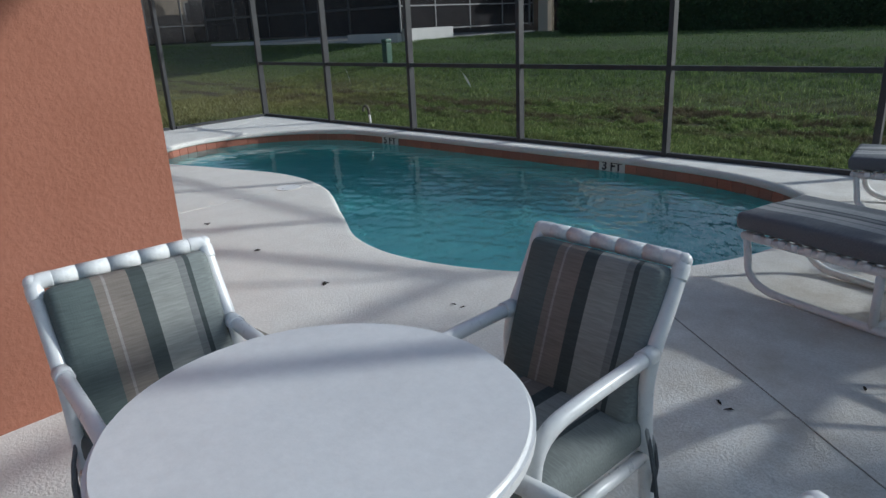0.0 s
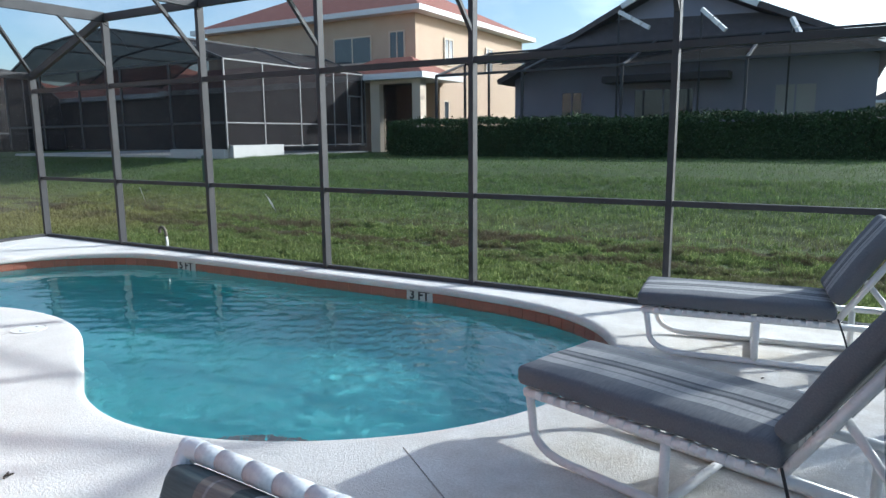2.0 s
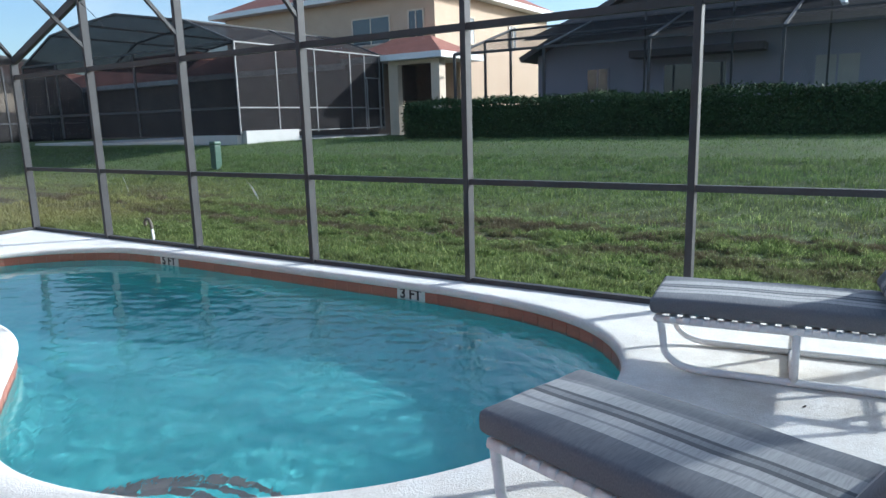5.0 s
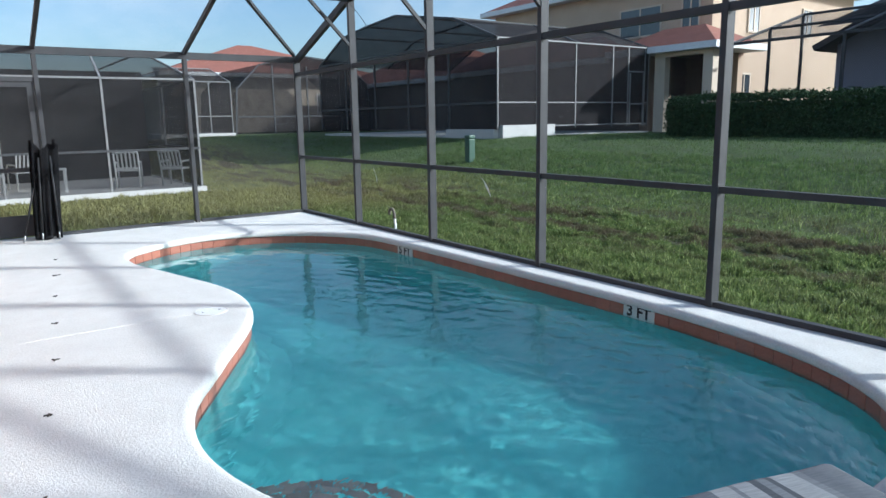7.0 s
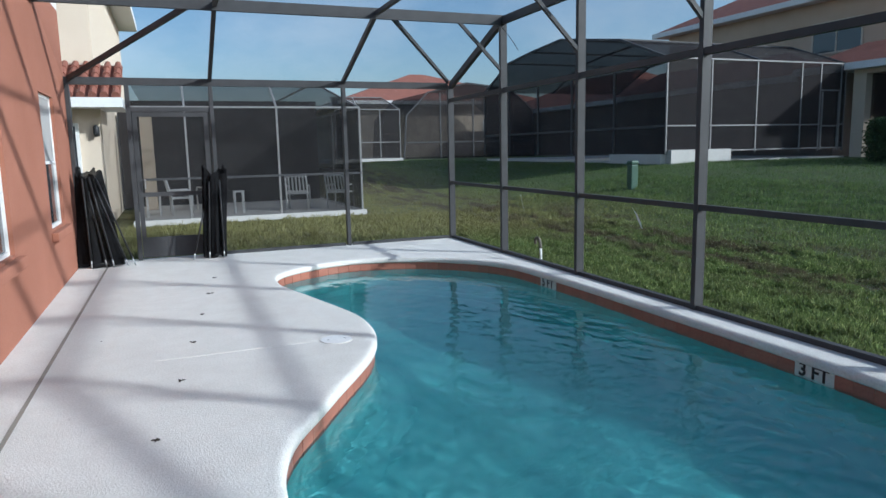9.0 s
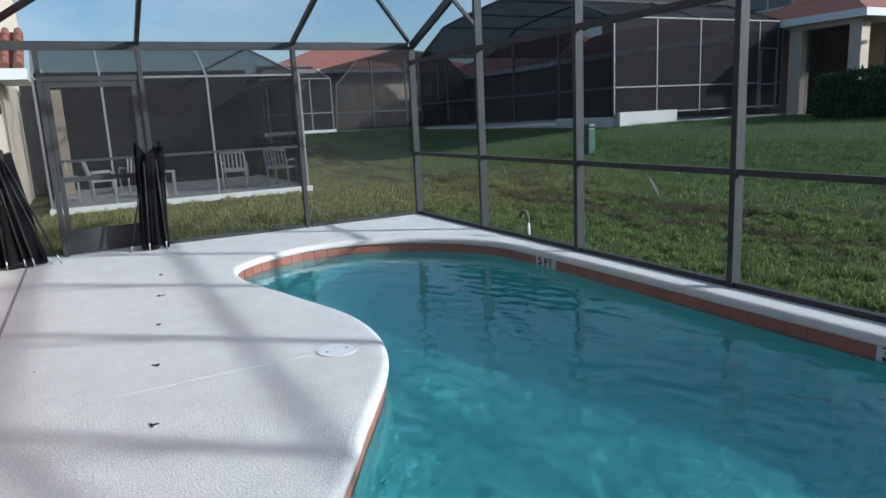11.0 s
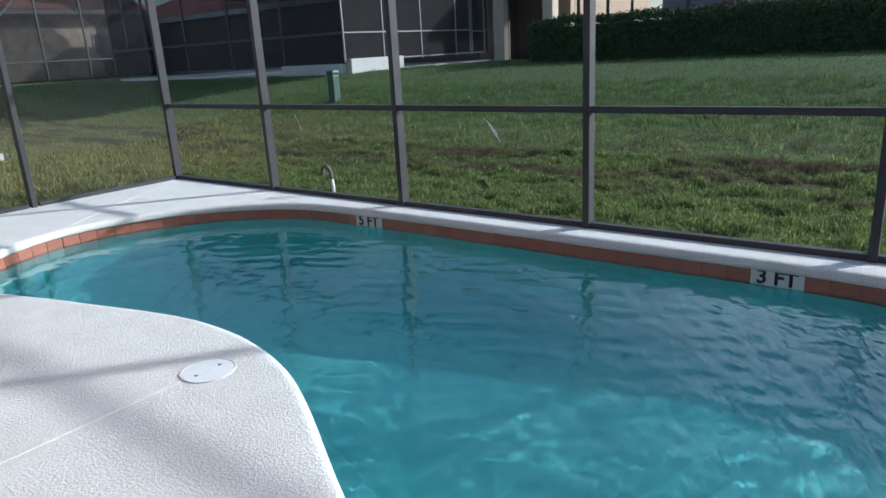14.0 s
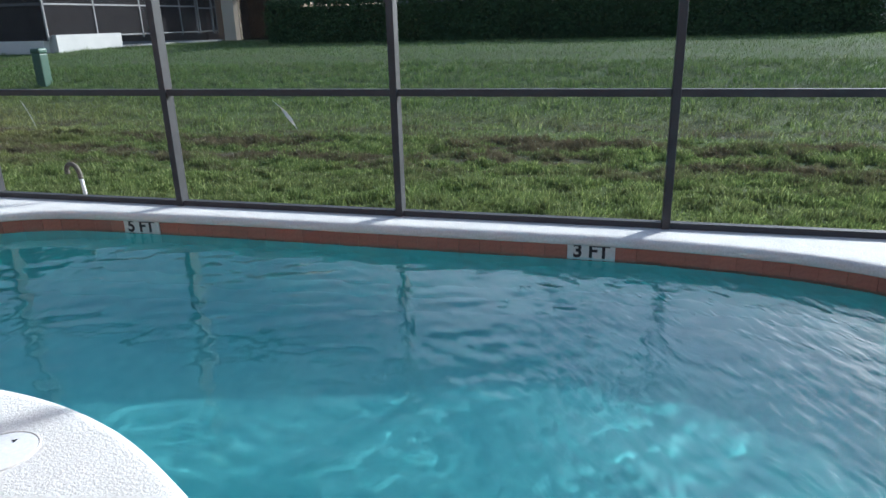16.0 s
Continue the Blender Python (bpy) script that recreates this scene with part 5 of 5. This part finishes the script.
# green utility pedestal
ped = thing("utility_pedestal", "green plastic utility pedestal on the lawn", "utility box", pose(-14.55, 13.3, ground_z(-14.55, 13.3)))
part("body", boxes((-0.1, 0.1, -0.1, 0.1, -0.05, 0.6), bevel=0.02), M_GREEN, ped)
part("cap", boxes((-0.11, 0.11, -0.11, 0.11, 0.6, 0.7), bevel=0.03), M_GREEN, ped)

# ---- folded safety fences ----
def fence_bundle(m, label, base, top, h, poles, seed):
    """Gathered black mesh with hanging folds; base and top: middle and half width along y; poles: foot and head as (x, y, z)."""
    B = thing("folded_safety_fence", label, "safety fence", m, "folded mesh pool fences")
    rg = random.Random(seed)
    ph = [rg.uniform(0, 6.28) for _ in range(4)]
    bm = bmesh.new()
    rows = []
    for i in range(15):
        t = i / 14
        yc, half = base[0] + (top[0] - base[0]) * t, base[1] + (top[1] - base[1]) * t ** 0.8
        row = []
        for k in range(72):
            a = k * math.pi / 36
            fold = 1 + 0.20 * math.sin(6 * a + ph[0] + 0.7 * t) + 0.13 * math.sin(11 * a + ph[1] - 1.1 * t) + 0.07 * math.sin(19 * a + ph[2])
            z = 0.015 + h * t + (0.05 * math.sin(2 * a + ph[3]) + 0.035 * math.sin(5 * a + ph[2])) * t ** 6 + 0.02 * math.sin(3 * a + ph[1]) * (1 - t) ** 8
            row.append(bm.verts.new((max(0.1, half * 0.5) * fold * math.cos(a), yc + half * fold * math.sin(a), max(0.004, z))))
        rows.append(row)
    for a, b in zip(rows, rows[1:]):
        for k in range(72):
            bm.faces.new((a[k], a[(k + 1) % 72], b[(k + 1) % 72], b[k]))
    part("gathered_mesh", bm, M_BUNDLE, B, "black mesh hanging in folds", True)
    for foot, head in poles:
        f, g = Vector(foot), Vector(head)
        bm = bmesh.new()
        tube(bm, [f.lerp(g, 0.09), g], 0.012, 8)
        pole = part("pole", bm, M_BLACK, B, smooth=True)
        bm = bmesh.new()
        tube(bm, [f, f.lerp(g, 0.1)], 0.009, 8)
        part("pin", bm, M_POLE, pole, "bare metal pin", True)
    return B


fence_bundle(pose(-10.6, 0, 0), "folded black mesh safety fence leaning by the house", (1.64, 0.23), (1.56, 0.13), 1.26,
             [((0.10, 1.70, 0), (0.08, 1.53, 1.2)), ((0.13, 1.79, 0), (0.11, 1.58, 1.22)), ((0.06, 2.05, 0), (0.08, 1.66, 1.2)), ((0.08, 1.96, 0), (0.08, 1.62, 1.15)), ((0.12, 1.52, 0), (0.10, 1.5, 1.2))], 5)
fence_bundle(pose(-10.72, 0, 0), "folded black mesh safety fence against the screen door", (3.10, 0.14), (3.16, 0.145), 1.24,
             [((0.10, 2.80, 0), (0.05, 3.06, 0.98)), ((0.09, 3.22, 0), (0.09, 3.22, 1.12)), ((0.10, 3.02, 0), (0.1, 3.08, 1.1))], 8)

roll = thing("rolled_safety_fence", "tall roll of black mesh safety fence by the cage wall", "safety fence", pose(0.37, 3.02, 0))
for k, rr in enumerate((0.13, 0.105, 0.075)):
    bm = bmesh.new()
    rows = [[bm.verts.new(((rr + 0.006 * math.sin(5 * q + k)) * math.cos(q), (rr + 0.006 * math.sin(5 * q + k)) * math.sin(q), z)) for q in (i * math.pi / 14 for i in range(28))] for z in (0.02, 0.4, 0.8, 1.23)]
    for r0, r1 in zip(rows, rows[1:]):
        for i in range(28):
            bm.faces.new((r0[i], r0[(i + 1) % 28], r1[(i + 1) % 28], r1[i]))
    part("mesh_layer", bm, M_BLACKMESH, roll, smooth=True)
bm = bmesh.new()
tube(bm, [(0.132 * math.cos(q * math.pi / 14), 0.132 * math.sin(q * math.pi / 14), 1.23) for q in range(29)], 0.008, 8)
part("hem", bm, M_BLACK, roll, "bound black hem")
bm = bmesh.new()
rows = []
for i in range(9):
    z = 0.02 + 1.16 * i / 8
    rows.append([bm.verts.new((-0.05 - 0.19 * f + 0.02 * math.sin(i * 0.8 + 5 * f), -0.06 - 0.22 * f + 0.03 * math.sin(6 * f), z - 0.12 * f)) for f in (j / 6 for j in range(7))])
for r0, r1 in zip(rows, rows[1:]):
    for j in range(6):
        bm.faces.new((r0[j], r0[j + 1], r1[j + 1], r1[j]))
part("loose_panel", bm, M_BLACKMESH, roll, "loose end of black mesh", True)
bm = bmesh.new()
tube(bm, [(-0.17, 0.05, 1.2), (0.04, -0.2, 0.98), (0.16, -0.3, 0.0)], 0.009, 8)
pole = part("pole", bm, M_POLE, roll, "bare metal pole", True)
bm = bmesh.new()
tube(bm, [(-0.19, 0.07, 1.225), (-0.16, 0.04, 1.19)], 0.012, 8)
part("tip", bm, M_POLE, pole, "bare metal tip", True)

# ---- sleeves of the safety fence in the deck ----
for x, y in ((-8.99, 2.98), (-8.03, 2.88), (-7.05, 2.77), (-6.08, 2.66), (-5.13, 2.555), (-4.17, 2.43), (-3.23, 2.3)):
    s = thing("deck_sleeve", "small fence sleeve in the deck, choked with dark debris", "deck sleeve", pose(x, y, 0.0005, 0, 0, x * 70), "fence sleeves in the deck")
    bm = bmesh.new()
    disc(bm, 0, 0, 0, 0.003, 0.013, 14)
    part("hole", bm, M_BLACK, s)
    bm = bmesh.new()
    rg = random.Random(int(-x * 10))
    for k in range(5):
        a = rg.uniform(0, 6.28)
        d = rg.uniform(0.0, 0.03)
        bmesh.ops.create_icosphere(bm, subdivisions=1, radius=1, matrix=Matrix.Translation((d * math.cos(a), d * math.sin(a), 0.004)) @ Matrix.Rotation(a, 4, "Z") @ Matrix.Diagonal((rg.uniform(0.008, 0.02), rg.uniform(0.004, 0.008), 0.005, 1)))
    part("debris", bm, M_LEAFBIT, s)
for k, (x, y, r) in enumerate(((-2.38, 2.54, 20), (-2.31, 2.54, 70), (-0.45, 2.91, 110), (-0.81, 2.42, 30), (-0.86, 2.45, 140), (-6.42, 1.97, 15), (-0.35, 5.35, 60))):
    leaf = bmesh.new()
    v = [leaf.verts.new(q) for q in ((-0.028, 0, 0.002), (-0.008, -0.011, 0.007), (0.016, -0.008, 0.009), (0.03, 0, 0.004), (0.014, 0.01, 0.011), (-0.01, 0.011, 0.006))]
    leaf.faces.new(v)
    bmesh.ops.solidify(leaf, geom=leaf.faces[:], thickness=0.0015)
    ob = part("dead_leaf", leaf, M_LEAFBIT)
    ob.matrix_basis = pose(x, y, 0.001, 0, 0, r) @ Matrix.Diagonal((0.7, 0.62, 0.7, 1))
    tagged(ob, "small dry dark leaf lying on the deck", "leaf", "dry leaves on the deck")

# ---- pipe, tear in the screen, hose ----
pipe = thing("drain_pipe", "short hooked grey standpipe outside the screen wall", "pipe", pose(-8.22, 7.06, -0.08))
bm = bmesh.new()
tube(bm, [(0, 0, 0.0), (0.0, 0, 0.14), (-0.015, 0, 0.26)], 0.017, 10)
part("riser", bm, M_PVC, pipe, "pale plastic riser", True)
bm = bmesh.new()
tube(bm, [(-0.013, 0, 0.24), (-0.02, 0, 0.31), (-0.06, 0, 0.37), (-0.12, 0, 0.37), (-0.15, 0, 0.33), (-0.145, 0, 0.28)], 0.021, 10, 1)
part("hook", bm, surface("weathered_pipe", (0.10, 0.085, 0.065), (0.17, 0.15, 0.12), 8, 60, 0.8), pipe, "brown weathered hook", True)
for pts in ([(-6.22, 0.87), (-6.11, 0.79), (-6.06, 0.73), (-6.02, 0.64), (-6.055, 0.68), (-6.1, 0.73), (-6.15, 0.81)], [(-8.62, 0.86), (-8.56, 0.76), (-8.5, 0.62), (-8.535, 0.72), (-8.59, 0.83)]):
    bm = bmesh.new()
    bm.faces.new([bm.verts.new((x, FY + 0.026, z)) for x, z in pts])
    part("screen_tear", bm, M_WHITE, encl, "frayed pale tear in the screen")

bm = bmesh.new()
tube(bm, [(PX[1] + 0.04, FY - 0.05, 3.12), (-8.82, FY - 0.08, 3.02), (-8.6, FY - 0.1, 2.88), (-8.42, FY - 0.1, 2.72)], 0.004, 6, 2)
part("loose_wire", bm, M_BLACK, encl, "thin wire dangling from the eave")

hose = thing("garden_hose", "green garden hose hanging beside the house wall", "hose", pose(-4.55, 1.56, 0))
bm = bmesh.new()
tube(bm, [(-0.25, -0.12, 0.95), (-0.1, -0.05, 0.85), (0.05, 0.06, 0.68), (0.04, 0.05, 0.45), (-0.02, 0.04, 0.22), (0.03, 0.05, 0.06)], 0.012, 8, 2)
part("tube", bm, M_HOSE, hose, smooth=True)
bm = bmesh.new()
tube(bm, [(0.02, 0.05, 0.08), (0.05, 0.06, 0.03), (0.13, 0.07, 0.015)], 0.018, 8, 1)
part("nozzle", bm, M_BLACK, hose, "black nozzle", True)

# ---- chairs next door ----
def slat_chair(m, label):
    """Faces +x; a back of upright slats under a bowed top bar."""
    C = thing("slatted_chair", label, "chair", m, "white chairs next door")
    for s in (-0.26, 0.26):
        bm = bmesh.new()
        tube(bm, [(0.24, s, 0), (0.24, s, 0.56), (0.2, s, 0.6), (-0.1, s, 0.6), (-0.24, s, 0.58)], 0.021, 8)
        part("arm", bm, M_PVC, C, smooth=True)
        bm = bmesh.new()
        tube(bm, [(-0.2, s, 0), (-0.22, s, 0.45), (-0.31, s, 0.84)], 0.021, 8)
        part("back_leg", bm, M_PVC, C, smooth=True)
    bm = bmesh.new()
    tube(bm, [(-0.31, -0.27, 0.84), (-0.33, 0, 0.86), (-0.31, 0.27, 0.84)], 0.024, 8, 1)
    part("top_bar", bm, M_PVC, C, smooth=True)
    bm = bmesh.new()
    bar(bm, (-0.225, -0.25, 0.47), (-0.225, 0.25, 0.47), 0.02, 0.05)
    part("lower_rail", bm, M_PVC, C)
    for k in range(5):
        bm = bmesh.new()
        bar(bm, (-0.225, -0.18 + 0.09 * k, 0.48), (-0.315, -0.18 + 0.09 * k, 0.84), 0.014, 0.04, (0, 1, 0))
        part("back_slat", bm, M_PVC, C)
    part("seat", boxes((-0.22, 0.26, -0.25, 0.25, 0.4, 0.435), bevel=0.01), M_PVC, C)
    return C


c1 = slat_chair(pose(-17.95, 5.56, 0.03, 0, 0, 162), "white slatted patio chair on the deck next door")
for q in (pose(-17.75, 6.6, 0.03, 0, 0, 140), pose(-18.1, 2.75, 0.03, 0, 0, 95), pose(-19.3, 3.5, 0.03, 0, 0, 200)):
    copy_thing(c1, q)
for x, y, w, h in ((-17.75, 4.08, 0.26, 0.55), (-18.0, 2.15, 0.34, 0.56)):
    tb = thing("side_table", "small white patio table next door", "table", pose(x, y, 0.03), "small tables next door")
    part("top", boxes((-w / 2, w / 2, -w / 2, w / 2, h - 0.04, h), bevel=0.01), M_PVC, tb)
    for i in (-1, 1):
        for j in (-1, 1):
            part("leg", boxes((i * (w / 2 - 0.03) - 0.02, i * (w / 2 - 0.03) + 0.02, j * (w / 2 - 0.03) - 0.02, j * (w / 2 - 0.03) + 0.02, 0, h - 0.04)), M_PVC, tb)
# wall added as a backdrop; the interior's shade is put into its colour
part("shade_backdrop", boxes((-21.8, -21.6, 1.3, 6.85, 0, 3.0)), M_SHADEDARK, cage_a, "added back wall, near black for the shade inside")
# upright added in place of a lit doorway; its pale colour carries the light
part("column", boxes((-20.4, -20.1, 1.9, 2.2, 0, 2.5)), M_CREAM, house_a, "cream upright standing for a lit doorway")

# ---- distance ----
far1 = thing("far_house", "distant cream house with a red tiled hip roof", "house")
wall_box(far1, -62.0, -48.0, 14.5, 29.5, 0.5, 4.75, M_CREAM, "cream walls")
hip_roof(far1, -62.6, -47.0, 13.5, 30.5, 4.9, 2.7, M_ROOF, "y", 7.9)
house_window(far1, -47.99, 25.8, 2.2, 2.0, 1.4, "+x")
cage_d = thing("far_pool_cage", "distant pool cage with dark screens", "pool cage")
dx = -40.0
dz = ground_z(dx, 18)
arc = [(15.8, dz), (16.0, 3.5), (17.4, 4.9), (20.0, 5.5), (23.0, 5.2), (24.6, 3.9), (24.8, dz)]
segs = [((dx, a[0], a[1]), (dx, b[0], b[1])) for a, b in zip(arc, arc[1:])] + [((dx, y, dz), (dx, y, 4.9)) for y in (18.2, 20.4, 22.6)] + [((dx, 15.9, dz + 1), (dx, 24.7, dz + 1))]
cage_bars(cage_d, segs, 0.08, M_BRONZE)
quad(cage_d, "screen", [(dx, a, b) for a, b in arc], M_FARSCREEN)
for a, b in zip(arc, arc[1:]):
    quad(cage_d, "screen", [(dx, a[0], a[1]), (dx, b[0], b[1]), (dx - 7, b[0], b[1]), (dx - 7, a[0], a[1])], M_FARSCREEN)
cage_e = thing("far_pool_cage", "distant pool cage with pale bars on a white kerb", "pool cage")
ex, ez = -35.5, ground_z(-35.5, 13)
part("kerb", boxes((ex - 4, ex + 0.1, 10.5, 14.2, ez - 0.2, ez + 0.15)), M_CONC, cage_e)
segs = [((ex, y, ez), (ex, y, 3.6)) for y in (10.6, 11.8, 13.0, 14.1)] + [((ex, 10.6, 3.6), (ex, 14.1, 3.6)), ((ex, 10.6, ez + 1), (ex, 14.1, ez + 1)), ((ex - 1, 10.6, 4.3), (ex - 1, 13.4, 4.3)), ((ex, 14.1, 3.6), (ex - 1, 13.4, 4.3)), ((ex, 11.8, 3.6), (ex - 1, 11.8, 4.3))]
cage_bars(cage_e, segs, 0.045, M_PALEALU)
quad(cage_e, "screen", [(ex, 10.6, ez), (ex, 14.1, ez), (ex, 14.1, 3.6), (ex, 10.6, 3.6)], M_FARSCREEN)
quad(cage_e, "screen", [(ex, 10.6, 3.6), (ex, 14.1, 3.6), (ex - 1, 13.4, 4.3), (ex - 1, 10.6, 4.3)], M_FARSCREEN)
far2 = thing("far_house", "distant pale two-storey house with a grey roof", "house")
wall_box(far2, 5.6, 16.0, 60.0, 72.0, 0.5, 5.6, M_WHITE, "pale walls")
hip_roof(far2, 5.0, 16.6, 59.4, 72.6, 5.7, 1.9, M_SHINGLE, "x", 4.0, "grey roof")
for x in (6.6, 9.0):
    house_window(far2, x, 59.99, 3.7, 1.1, 1.3, "-y")
    house_window(far2, x, 59.99, 1.4, 1.1, 1.3, "-y")
far3 = thing("far_house", "distant low cream house with a grey roof", "house")
wall_box(far3, 2.0, 5.5, 74.0, 84.0, 0.5, 4.3, M_CREAM, "cream walls")
hip_roof(far3, 1.5, 6.0, 73.4, 84.6, 4.4, 1.3, M_SHINGLE, "y", 2.0, "grey roof")
bush = thing("small_tree", "small leafy tree beside the grey house", "tree", pose(1.75, 31.0, 0.85))
bm = bmesh.new()
tube(bm, [(0, 0, -0.1), (0.03, 0, 1.4), (0, 0.05, 2.6)], [0.1, 0.07, 0.03], 8)
part("trunk", bm, M_BARK, bush)
rng = np.random.default_rng(3)
pts, nrs = [], []
for k in range(16):
    d = Vector(rng.normal(size=3)).normalized()
    c = Vector((0, 0, 2.4)) + Vector((d.x * 0.3, d.y * 0.5, d.z * 0.9)) * rng.uniform(0.3, 1.0)
    for _ in range(60):
        e = Vector(rng.normal(size=3)).normalized()
        pts.append(c + e * 0.35 * rng.uniform(0.3, 1.0))
        nrs.append(e)
leaves("crown", np.array(pts), np.array(nrs), 0.09, M_TREELEAF, bush, rng)
